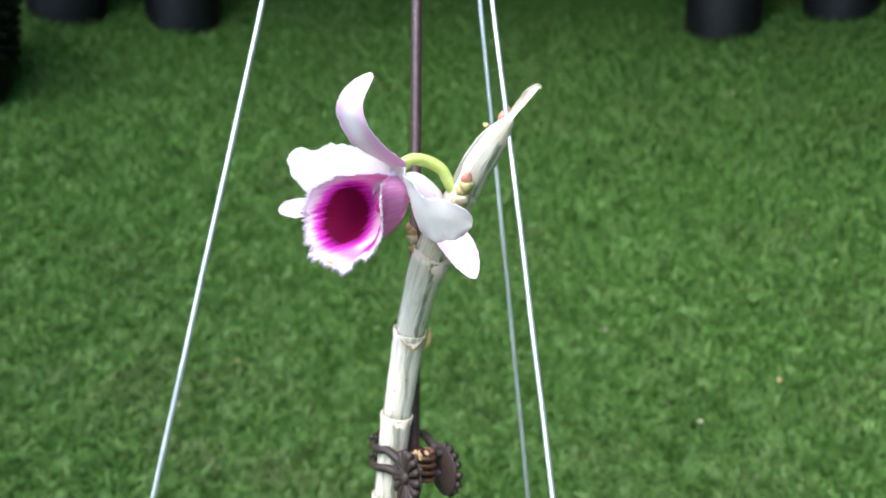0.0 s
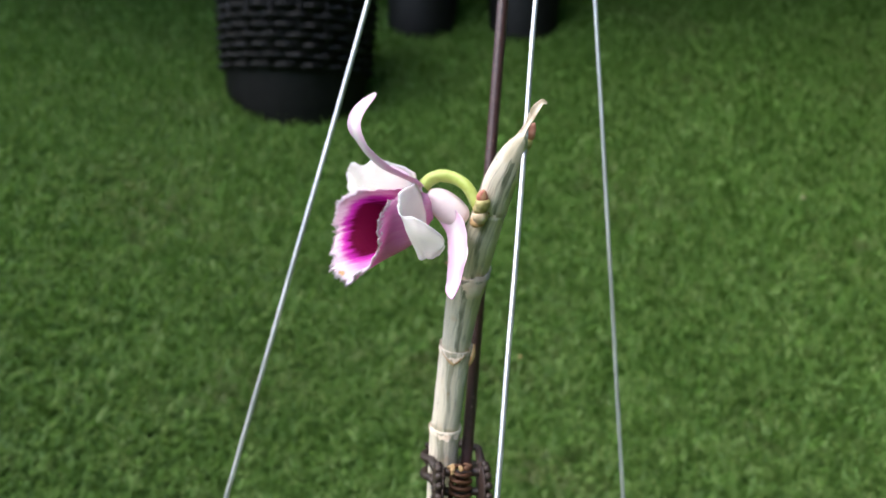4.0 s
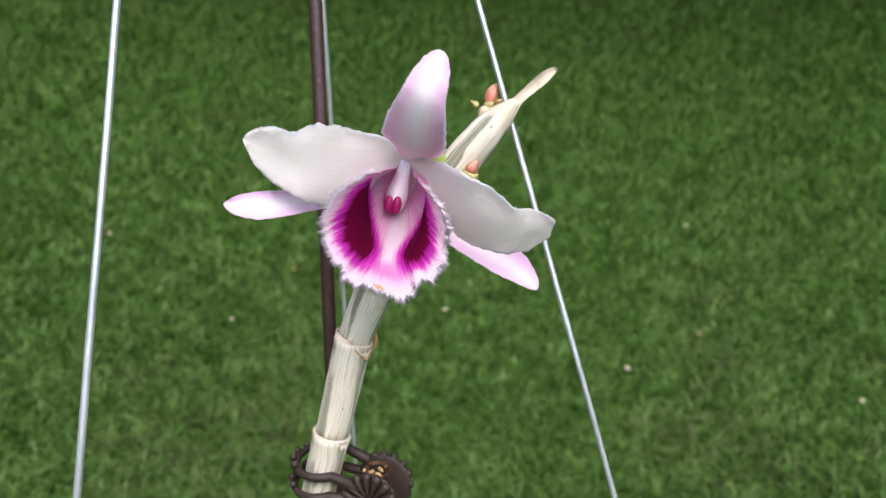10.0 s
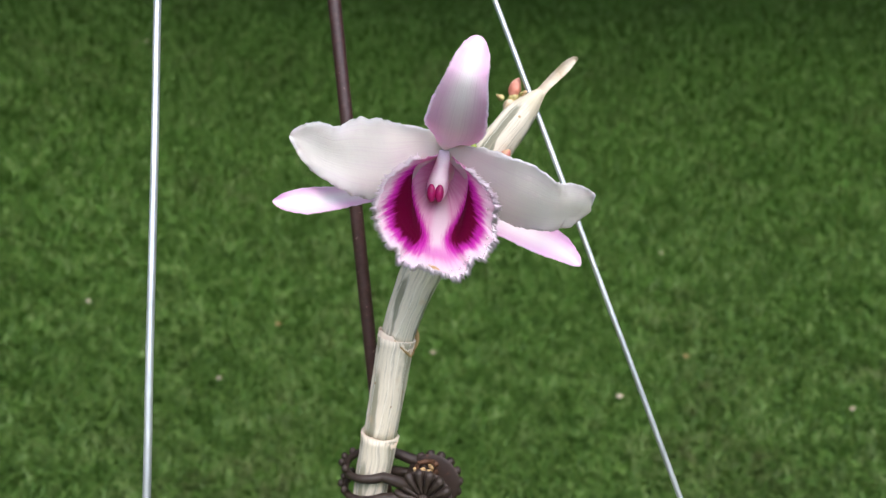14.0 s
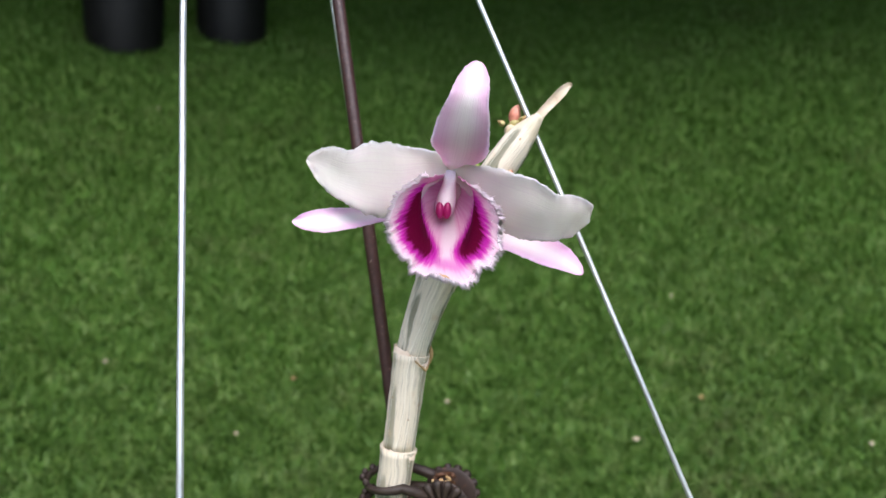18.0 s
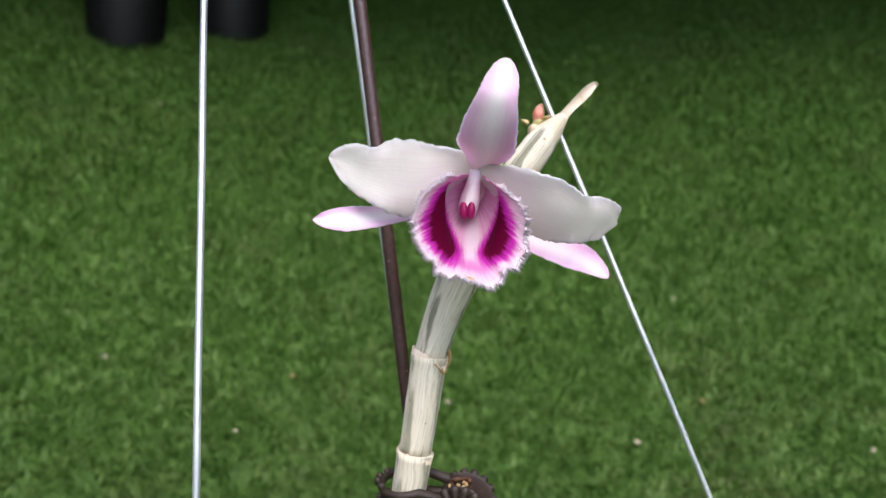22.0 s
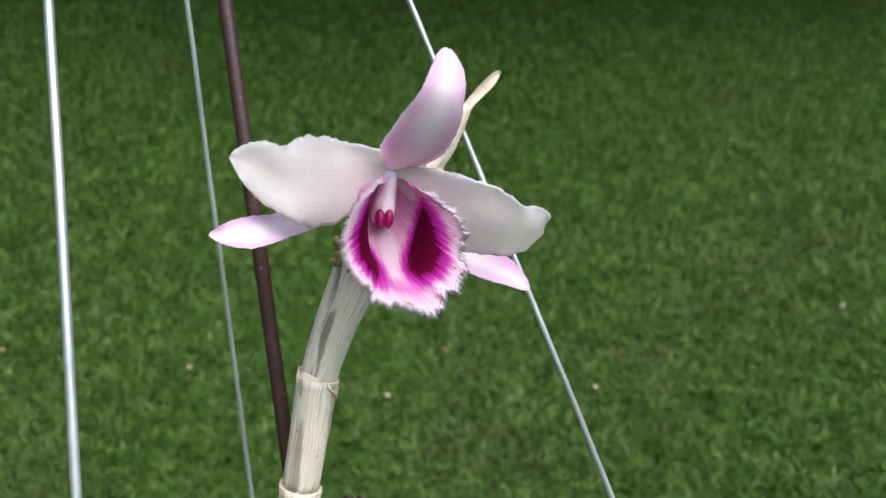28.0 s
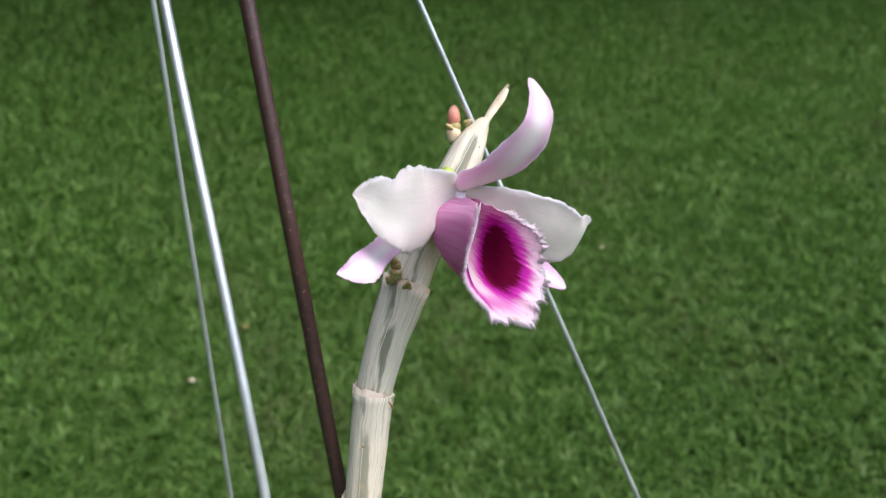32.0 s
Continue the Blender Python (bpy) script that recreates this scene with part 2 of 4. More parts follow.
def cane_material(name, grey, cap=None, cover=0.51):
    """Dry cane: cream to grey-green skin with thin pale ribs; a papery cream cap above the share cap of its length."""
    n = Nodes(name, rough=0.6, spec=0.2)
    u, v = n.uv()
    x = n.math("ADD", u, n.math("MULTIPLY", n.noise(110.0, 3.0), 0.07))
    at = n.add("ShaderNodeCombineXYZ")
    n.link(x, at.inputs[0])
    n.link(v, at.inputs[1])
    at = at.outputs[0]
    ribs = n.noise(1.0, 0.0, 0.4, at, (10.0, 0.35, 1.0))
    fine = n.noise(1.0, 3.0, 0.65, at, (70.0, 1.6, 1.0))
    bands = n.noise(1.0, 2.0, 0.5, at, (7.0, 0.7, 1.0))
    blotch = n.noise(110.0, 3.0, 0.55, stretch=(1, 1, 0.5))
    light = tuple(p + (q - p) * grey for p, q in zip((0.76, 0.67, 0.53), (0.69, 0.62, 0.5)))
    shade = tuple(p + (q - p) * grey for p, q in zip((0.42, 0.385, 0.28), (0.19, 0.19, 0.135)))
    skin = n.mix(n.smooth(n.math("ADD", n.math("MULTIPLY", bands, 0.72), n.math("MULTIPLY", blotch, 0.28)), cover, cover + 0.05), light, shade)
    skin = n.mix(n.math("MULTIPLY", n.smooth(fine, 0.5, 0.62), 0.62), skin, tuple(q * 0.55 for q in light))
    line = n.smooth(n.math("ABSOLUTE", n.math("SUBTRACT", ribs, 0.5)), 0.02, 0.004)
    c = n.mix(n.math("MULTIPLY", line, 0.8), skin, (0.84, 0.78, 0.66))
    c = n.mix(n.math("MULTIPLY", n.smooth(n.noise(150.0, 3.0, 0.6), 0.6, 0.72), 0.4), c, (0.62, 0.44, 0.27))
    if cap is not None:
        edge = n.math("ADD", v, n.math("MULTIPLY_ADD", n.noise(1.0, 2.0, 0.5, n.coord("UV"), (9.0, 1.0, 1.0)), 0.7, -0.35))
        c = n.mix(n.smooth(edge, cap, cap + 0.035), c, n.mix(n.smooth(blotch, 0.35, 0.7), (0.66, 0.58, 0.44), (0.5, 0.42, 0.3)))
        c = n.mix(n.math("MULTIPLY", n.smooth(fine, 0.52, 0.62), 0.4), c, (0.34, 0.29, 0.2))
    c = n.mix(n.smooth(n.noise(430.0, 2.0), 0.71, 0.78), c, (0.3, 0.17, 0.08))
    n.colour(c).bump(n.math("ADD", n.math("MULTIPLY", line, 0.6), n.math("MULTIPLY", fine, 0.5)), 0.3, 0.0005)
    return n.mat


M_CANE = cane_material("dry_cane", 0.3, None, 0.485)
M_CANE_GREY = cane_material("dry_grey_cane", 0.85, None, 0.525)
M_CANE_TIP = cane_material("dry_cane_tip", 0.9, 0.6, 0.49)
M_SHEATH = plain("papery_sheath", [(0.26, (0.42, 0.3, 0.17)), (0.36, (0.64, 0.51, 0.38)), (0.6, (0.7, 0.6, 0.47)), (0.8, (0.75, 0.67, 0.54))], 330, 0.65, bump=0.4)
M_TAN = plain("brown_scale_edge", [(0.3, (0.3, 0.16, 0.06)), (0.7, (0.55, 0.38, 0.18))], 500, 0.6)
M_PEDICEL = plain("green_pedicel", [(0.3, (0.36, 0.46, 0.07)), (0.7, (0.52, 0.6, 0.17))], 200, 0.45)
M_CHIN = plain("pale_pink_chin", [(0.3, (0.78, 0.6, 0.62)), (0.7, (0.82, 0.7, 0.7))], 200, 0.5)
M_COLUMN = plain("pale_column", [(0.3, (0.84, 0.62, 0.76)), (0.7, (0.88, 0.8, 0.84))], 300, 0.45)
M_ANTHER = plain("magenta_cap", [(0.3, (0.3, 0.004, 0.08)), (0.7, (0.38, 0.012, 0.14))], 400, 0.4)
M_BUD = plain("red_brown_bud", [(0.3, (0.34, 0.09, 0.05)), (0.55, (0.5, 0.17, 0.12)), (0.75, (0.5, 0.4, 0.2))], 380, 0.45)
M_BUDPINK = plain("salmon_pink_bud", [(0.3, (0.5, 0.16, 0.1)), (0.55, (0.66, 0.28, 0.2)), (0.75, (0.7, 0.4, 0.26))], 380, 0.45)
M_BUDCREAM = plain("cream_bud_scale", [(0.3, (0.5, 0.36, 0.2)), (0.7, (0.72, 0.6, 0.44))], 420, 0.5)
M_BUDGREEN = plain("olive_bud_scale", [(0.3, (0.2, 0.17, 0.04)), (0.7, (0.55, 0.46, 0.2))], 420, 0.45)
M_STAKE = plain("brown_coated_stake", [(0.35, (0.046, 0.022, 0.02)), (0.62, (0.068, 0.033, 0.03)), (0.67, (0.085, 0.045, 0.04)), (0.71, (0.32, 0.23, 0.2))], 800, 0.36, spec=0.5, bump=0.25)
M_WIRE = plain("galvanised_wire", [(0.3, (0.42, 0.44, 0.45)), (0.5, (0.54, 0.56, 0.57)), (0.7, (0.68, 0.7, 0.7))], 160, 0.34, 0.6, stretch=(1, 1, 0.15), bump=0.15)
M_CLIP = plain("dark_bronze_plastic", [(0.3, (0.026, 0.018, 0.014)), (0.7, (0.055, 0.038, 0.03))], 420, 0.48, spec=0.3, bump=0.2)
M_RUST = plain("rusty_spring", [(0.3, (0.06, 0.026, 0.014)), (0.7, (0.15, 0.066, 0.03))], 900, 0.6, 0.3)
M_PLATE = plain("rust_stained_plate", [(0.35, (0.026, 0.017, 0.014)), (0.6, (0.045, 0.026, 0.02)), (0.78, (0.15, 0.065, 0.035))], 260, 0.6)
M_POT = plain("black_plastic", [(0.3, (0.003, 0.003, 0.003)), (0.7, (0.008, 0.008, 0.008))], 60, 0.55, spec=0.2)
M_BARK = plain("bark_chips", [(0.3, (0.05, 0.028, 0.015)), (0.7, (0.16, 0.09, 0.05))], 120, 0.9)
M_TIMBER = plain("weathered_timber", [(0.3, (0.12, 0.09, 0.06)), (0.7, (0.22, 0.17, 0.12))], 14, 0.8, stretch=(1, 1, 8))


def grass_base():
    n = Nodes("turf_mat", rough=0.85, spec=0.15)
    f = n.noise(110.0, 6.0, 0.75)
    big = n.noise(4.0, 3.0, 0.6)
    c = n.ramp(f, [(0.28, (0.035, 0.09, 0.014)), (0.5, (0.055, 0.13, 0.02)), (0.7, (0.1, 0.19, 0.04))])
    c = n.mix(n.math("MULTIPLY", n.smooth(big, 0.4, 0.72), 0.45), c, (0.065, 0.095, 0.036))
    n.colour(c).bump(f, 0.2, 0.005)
    return n.mat


def grass_blade():
    n = Nodes("turf_blade", rough=0.55, spec=0.35)
    g = n.add("ShaderNodeNewGeometry").outputs["Random Per Island"]
    clump = n.noise(26.0, 4.0, 0.65)
    k = n.math("ADD", n.math("MULTIPLY", g, 0.62), n.math("MULTIPLY", n.smooth(clump, 0.3, 0.7), 0.38))
    c = n.ramp(k, [(0.1, (0.075, 0.165, 0.029)), (0.4, (0.102, 0.212, 0.041)), (0.65, (0.15, 0.272, 0.062)), (0.9, (0.25, 0.37, 0.125))])
    straw = n.math("MULTIPLY", n.smooth(n.noise(5.0, 3.0, 0.6), 0.5, 0.72), n.smooth(n.noise(70.0, 2.0), 0.42, 0.6))
    c = n.mix(n.math("MULTIPLY", straw, 0.55), c, (0.2, 0.2, 0.1))
    n.colour(c).thin(0.45, c)
    return n.mat


M_TURF = grass_base()
M_BLADE = grass_blade()

# ---- the ground: a flat floor of turf in a shallow grassy hollow ----
FLAT, SLOPE = 0.5, math.tan(radians(26))


def ground_height(r):
    s = r - FLAT
    rise = SLOPE * 0.5 * (s + math.sqrt(s * s + 0.02)) - SLOPE * 0.5 * (math.sqrt(FLAT * FLAT + 0.02) - FLAT)
    if r > 3.0:
        rise = ground_height(3.0) + (1 - math.exp(-(r - 3.0) * 2.0)) * SLOPE / 2.0
    return rise


def make_ground():
    bm = bmesh.new()
    radii = [0.05 * 1.07 ** k for k in range(0, 170)]
    radii = [r for r in radii if r < 2500] + [2500]
    seg = 128
    mid = bm.verts.new((0, 0, ground_height(0)))
    last = None
    for r in radii:
        ring = []
        for k in range(seg):
            w = 2 * math.pi * k / seg
            p = Vector((r * math.cos(w), r * math.sin(w), 0))
            z = ground_height(r) + 0.001 * noise.noise(p * 3.0) * min(1, r)
            ring.append(bm.verts.new((p.x, p.y, z)))
        for k in range(seg):
            j = (k + 1) % seg
            if last:
                bm.faces.new((last[k], ring[k], ring[j], last[j]))
            else:
                bm.faces.new((mid, ring[k], ring[j]))
        last = ring
    return tagged(part("ground", bm, M_TURF), label="short green artificial turf, slightly worn, over sloping ground", category="lawn", kind="structure")


ground = make_ground()

# unseen plain walls added on five sides to keep sky light off the far lawn
def make_shade_wall(name, a, b, height):
    bm = bmesh.new()
    a, b = Vector((*a, 0)), Vector((*b, 0))
    d = (b - a).normalized()
    out = Vector((d.y, -d.x, 0)) * 0.12
    n = 12
    cols = []
    for i in range(n + 1):
        p = a.lerp(b, i / n)
        low = 0.2
        cols.append([bm.verts.new(q) for q in (p + Vector((0, 0, low)), p + Vector((0, 0, height)), p + out + Vector((0, 0, height)), p + out + Vector((0, 0, low)))])
    for i in range(n):
        for k in range(4):
            m = (k + 1) % 4
            bm.faces.new((cols[i][k], cols[i + 1][k], cols[i + 1][m], cols[i][m]))
    bm.faces.new(cols[0])
    bm.faces.new(cols[-1][::-1])
    bmesh.ops.recalc_face_normals(bm, faces=bm.faces)
    return tagged(part(name, bm, M_BLOCKER, None, "", False), label="plain dark unseen wall added to keep sky light off the far lawn", category="wall", kind="structure")


M_BLOCKER = plain("dark_blocker", [(0.3, (0.05, 0.06, 0.045)), (0.7, (0.09, 0.1, 0.075))], 8, 0.9, bump=0.3, distance=0.004)
WALL = 3.0                            # distance of each wall from the flower
for name, facing in (("shade_wall_west", 180), ("shade_wall_northwest", 135), ("shade_wall_north", 90), ("shade_wall_northeast", 45), ("shade_wall_east", 0)):
    w, half = radians(facing), WALL * math.tan(radians(22.5))
    c, s = Vector((math.cos(w), math.sin(w))) * WALL, Vector((-math.sin(w), math.cos(w))) * half
    make_shade_wall(name, c + s, c - s, 3.6)


# unseen roof slabs, added round an open middle to darken the far turf
bm = bmesh.new()
for lo, hi in (((-3.3, 0.72), (3.3, 3.3)), ((-3.3, -1.6), (-1.25, 0.72)), ((1.7, -0.6), (3.3, 0.72))):
    bmesh.ops.create_cube(bm, size=1, matrix=Matrix.Translation(((lo[0] + hi[0]) / 2, (lo[1] + hi[1]) / 2, 1.8)) @ Matrix.Diagonal((hi[0] - lo[0], hi[1] - lo[1], 0.06, 1)))
tagged(part("added_shade_roof", bm, M_BLOCKER, None, "", False), label="plain dark unseen roof added round the open middle to shade the far lawn", category="roof", kind="structure")


def make_blades(count):
    """Curly flattened plastic blades, each root, bend and tip."""
    rng = np.random.default_rng(5)
    near = rng.random(count) < 0.68
    r = np.where(near, rng.uniform(0.42, 3.05, count), 3.05 * rng.random(count) ** 0.62)
    w = np.radians(np.where(near, rng.uniform(10, 205, count), rng.uniform(0, 360, count)))
    x, y = r * np.cos(w), r * np.sin(w)
    z = np.interp(r, np.linspace(0, 4, 400), [ground_height(v) for v in np.linspace(0, 4, 400)])
    root = np.stack([x, y, z], 1)
    lean = rng.uniform(0, 2 * np.pi, count)
    length = rng.uniform(0.014, 0.032, count)
    width = rng.uniform(0.0009, 0.0019, count)
    tilt = rng.uniform(0.7, 1.5, count)
    out = np.stack([np.cos(lean), np.sin(lean), np.zeros(count)], 1)
    side = np.stack([-np.sin(lean), np.cos(lean), np.zeros(count)], 1)
    up = np.array([0, 0, 1.0])
    curl = (rng.uniform(-0.5, 0.5, count) * length)[:, None]
    mid = root + (out * np.sin(tilt * 0.6)[:, None] + up * np.cos(tilt * 0.6)[:, None]) * (length * 0.5)[:, None]
    tip = mid + (out * np.sin(tilt * 1.3)[:, None] + up * np.cos(tilt * 1.3)[:, None]) * (length * 0.5)[:, None] + side * curl
    s = side * width[:, None]
    verts = np.stack([root - s, root + s, mid - s * 0.9, mid + s * 0.9, tip], 1).reshape(-1, 3)
    b = np.arange(count) * 5
    loops = np.stack([b, b + 1, b + 3, b, b + 3, b + 2, b + 2, b + 3, b + 4], 1).reshape(-1)
    me = bpy.data.meshes.new("grass_blades")
    me.vertices.add(len(verts))
    me.vertices.foreach_set("co", verts.reshape(-1))
    me.loops.add(len(loops))
    me.loops.foreach_set("vertex_index", loops)
    me.polygons.add(count * 3)
    me.polygons.foreach_set("loop_start", np.arange(count * 3) * 3)
    me.update(calc_edges=True)
    me.materials.append(M_BLADE)
    return tagged(new("grass_blades", me), label="dense short green plastic grass blades on the lawn", category="grass", kind="stuff")


make_blades(600000)

# ---- the orchid ----
orchid = thing("orchid_plant", mm(-26.8, 17.1, -195), "leafless orchid cane with one white and magenta flower", "orchid")

# cane: segments between the nodes, each with its papery sheath rim
NODES = [((-26.8, 17.1, -195), 4.8), ((-22, 16.5, -150), 4.8), ((-17.0, 14.8, -102.2), 4.7), ((-13.5, 14.5, -75.0), 4.8), ((-10.4, 15.8, -49.1), 4.8),
         ((-1.9, 15.9, -24.0), 5.8), ((9.0, 17.0, -4.5), 4.3)]


def cane_segment(a, b, ra, rb, bow, joint, dip, material):
    bm = bmesh.new()
    a, b = Vector(a), Vector(b)
    pts, rad = [], []
    n = 14
    for i in range(n + 1):
        u = i / n
        p = a.lerp(b, u) + Vector(bow) * math.sin(math.pi * u)
        pts.append(mm(*p))
        rad.append((ra * 0.9 + (rb - ra * 0.9) * u ** 1.5 + 0.1 * math.sin(math.pi * u) + (0.3 if u > 0.93 else 0)) * 0.001)
    tube(bm, pts, rad, 40, 0.03, True, 9, 0.012)
    seg = part("cane_segment", bm, material, orchid)
    # torn rim of the sheath
    bm = bmesh.new()
    d = (b - a).normalized()
    top = b + d * joint
    rng = random.Random(int(abs(a.z) * 10))
    ring = []
    side = d.cross(Vector((0.2, 1, 0))).normalized()
    fwd = d.cross(side)
    for k in range(40):
        w = 2 * math.pi * k / 40
        o = side * math.cos(w) + fwd * math.sin(w)
        low = b - d * (5.0 + 1.4 * math.sin(w * 2 + 1) + rng.uniform(-0.9, 0.9)) + o * (rb - 0.6)
        drop = dip * max(0, o.dot(Vector((0.87, -0.5, 0)))) ** 2
        hi = top - d * drop + d * rng.uniform(-0.35, 0.5) + o * (rb + 0.2 + rng.uniform(-0.06, 0.14))
        inn = hi - o * 0.35 - d * 0.2
        bot = low - o * 0.4
        ring.append([bm.verts.new(mm(*q)) for q in (low, hi, inn, bot)])
    for k in range(40):
        j = (k + 1) % 40
        for m in range(3):
            bm.faces.new((ring[k][m], ring[j][m], ring[j][m + 1], ring[k][m + 1]))
    part("sheath_rim", bm, M_SHEATH, seg, "torn papery sheath rim")
    return seg


for i in range(len(NODES) - 1):
    cane_segment(NODES[i][0], NODES[i + 1][0], NODES[i][1], NODES[i + 1][1], ((0, 0, 0), (0, 0, 0), (0, 0, 0), (0, 0, 0), (-0.6, 0, 0), (-0.5, 0, 0))[i], (0.4, 0.4, 0.4, 1.6, 1.6, 0.6)[i], (0.8, 0.8, 1.2, 3.6, 1.0, 0.6)[i], M_CANE if i < 4 else M_CANE_GREY)

# tapering top of the cane
bm = bmesh.new()
pts = spline([mm(9.0, 17.0, -4.5), mm(13.2, 17.2, 2.5), mm(17.2, 18.0, 8.3), mm(20.5, 18.7, 12.6), mm(23.0, 19.1, 15.6)], 20)
tube(bm, pts, [ramp([(0, 4.5), (0.4, 4.3), (0.62, 3.5), (0.82, 2.25), (1, 1.0)], i / 20) * 0.001 for i in range(21)], 40, 0.04, True, 9, 0.015)
top_seg = part("cane_tip", bm, M_CANE_TIP, orchid)
# scars: v-shaped brown bract edges on the cane
def scar(points, r, material, name="bract_scar"):
    bm = bmesh.new()
    pts = spline([mm(*p) for p in points], 16)
    tube(bm, pts, [r * 0.001 * (0.4 + 0.6 * math.sin(math.pi * i / 16)) for i in range(17)], 6, 0.2)
    return part(name, bm, material, orchid)


def v_scar(axis, z, r, facing, depth, spread, thick):
    pts = []
    for k in range(17):
        s = -1 + k / 8
        w = radians(facing + spread * s)
        pts.append((axis[0] + r * math.cos(w), axis[1] + r * math.sin(w), z + depth * abs(s) ** 1.2))
    scar(pts, thick, M_TAN)


v_scar((-10.8, 16.0), -53.2, 5.1, -28, 4.8, 60, 0.34)
scar([(-6.8, 18.9, -54.0), (-5.6, 19.2, -51.6), (-5.2, 19.5, -49.4), (-5.8, 19.8, -47.0)], 0.7, M_TAN, "brown_scale")
scar([(4.6, 15.5, -7.4), (7.5, 12.9, -8.6), (11.5, 13.0, -7.6), (13.4, 16.0, -4.0)], 0.45, M_TAN)


def bud(place, direction, length, width, tip_material, name="bud"):
    """A small scaly bud: a pointed core and three overlapping scales."""
    bm = bmesh.new()
    d = Vector(direction).normalized()
    p = Vector(place)
    pts = [mm(*(p + d * length * k / 10)) for k in range(11)]
    tube(bm, pts, [width * 0.001 * ramp([(0, 0.75), (0.35, 1.0), (0.7, 0.7), (1, 0.08)], k / 10) for k in range(11)], 12, 0.08)
    core = part(name, bm, tip_material, orchid)
    side = d.cross(Vector((0.3, 0.5, 0.8))).normalized()
    other = d.cross(side)
    for k in range(3):
        bm = bmesh.new()
        w = 2.1 * k + 0.4
        o = side * math.cos(w) + other * math.sin(w)
        q = p + o * width * 0.42
        pts = [mm(*(q + d * length * 0.62 * i / 8 + o * width * 0.5 * math.sin(2.2 * i / 8))) for i in range(9)]
        tube(bm, pts, [width * 0.00075 * ramp([(0, 0.8), (0.4, 0.95), (1, 0.12)], i / 8) for i in range(9)], 8, 0.1)
        part("bud_scale", bm, M_BUDGREEN, core)
    return core


def tiered_bud(place, direction, tiers):
    """A bud of stacked scale rings: (start, end, widest radius, material) along its axis."""
    d = Vector(direction).normalized()
    p = Vector(place)
    core = None
    for k, (s0, s1, r, material) in enumerate(tiers):
        bm = bmesh.new()
        last = k == len(tiers) - 1
        shape = [(0, 0.6), (0.3, 1.0), (0.65, 0.8), (1, 0.1)] if last else [(0, 0.7), (0.45, 1.0), (0.85, 0.96), (1, 0.75)]
        bend = Vector((0.25, 0.1, 0)) * (1 if k % 2 else -1)
        pts = [mm(*(p + d * (s0 + (s1 - s0) * i / 10) + bend * math.sin(3.1 * i / 10))) for i in range(11)]
        tube(bm, pts, [r * 0.001 * ramp(shape, i / 10) for i in range(11)], 16, 0.12, True, 3, 0.05)
        if core is None:
            core = part("bud", bm, material, orchid, "scaly reddish-brown side bud")
        else:
            part("bud_scale" if not last else "bud_tip", bm, material, core)
    return core


tiered_bud((10.6, 12.4, -9.4), (0.46, -0.06, 0.95), [(0, 2.2, 2.1, M_TAN), (1.6, 4.6, 2.2, M_BUDCREAM), (4.2, 6.6, 1.9, M_BUDGREEN), (5.8, 8.6, 2.1, M_BUDGREEN), (7.8, 11.6, 1.6, M_BUD)])
tiered_bud((15.6, 21.8, 10.0), (0.2, 0.32, 0.95), [(0, 2.8, 1.9, M_BUDCREAM), (2.2, 4.8, 1.6, M_BUDGREEN), (4.2, 9.6, 1.75, M_BUDPINK)])
for q, dr in (((13.6, 20.4, 13.2), (-0.8, 0, 0.5)), ((17.8, 20.6, 14.4), (0.8, -0.3, 0.6))):
    bud(q, dr, 2.2, 0.6, M_TAN, "dry_scale")
tiered_bud((-6.2, 13.0, -20.8), (-0.35, -0.2, 0.95), [(0, 2.4, 1.5, M_BUDCREAM), (2.0, 4.0, 1.3, M_TAN), (3.6, 6.2, 1.0, M_TAN)])
for q, dr in (((-6.6, 14.0, -22.0), (-0.9, -0.1, 0.5)), ((-6.4, 12.6, -19.6), (-0.9, -0.4, 0.2)), ((-4.4, 11.8, -23.0), (-0.3, -0.9, 0.5))):
    bud(q, dr, 2.8, 0.9, M_TAN, "dry_scale")
for q, r in (((14.2, 13.6, 4.2), 0.75), ((17.4, 14.6, 9.0), 0.7)):
    bm = bmesh.new()
    ball(bm, mm(*q), (r * 0.0011, r * 0.0007, r * 0.001), None, 10)
    part("cane_spot", bm, M_TAN, orchid)

# flower: the chin behind is its body, all else sits on it
bm = bmesh.new()
pts = spline([mm(0.4, 1.4, -1.6), mm(1.0, 3.8, -2.8), mm(2.0, 6.8, -5.2), mm(3.0, 10.0, -8.0), mm(3.3, 11.6, -9.4)], 18)
tube(bm, pts, [ramp([(0, 1.6), (0.35, 3.9), (0.7, 4.0), (0.92, 2.6), (1, 1.0)], i / 18) * 0.001 for i in range(19)], 20, 0.04)
flower = part("flower", bm, M_CHIN, orchid, "open white orchid flower with magenta lip")

bm = bmesh.new()
pts = spline([mm(-0.8, 0.6, 0.4), mm(-0.2, 2.4, 2.6), mm(1.2, 5.2, 3.7), mm(3.2, 8.4, 3.1), mm(5.8, 10.8, 1.2), mm(6.8, 12.6, -2.0), mm(8.0, 14.2, -5.0)], 22)
tube(bm, pts, [ramp([(0, 1.9), (0.3, 1.8), (0.7, 1.65), (1, 1.8)], i / 22) * 0.001 for i in range(23)], 14, 0.05, True, 3, 0.05)
part("pedicel", bm, M_PEDICEL, flower, "lime-green arched flower stalk")


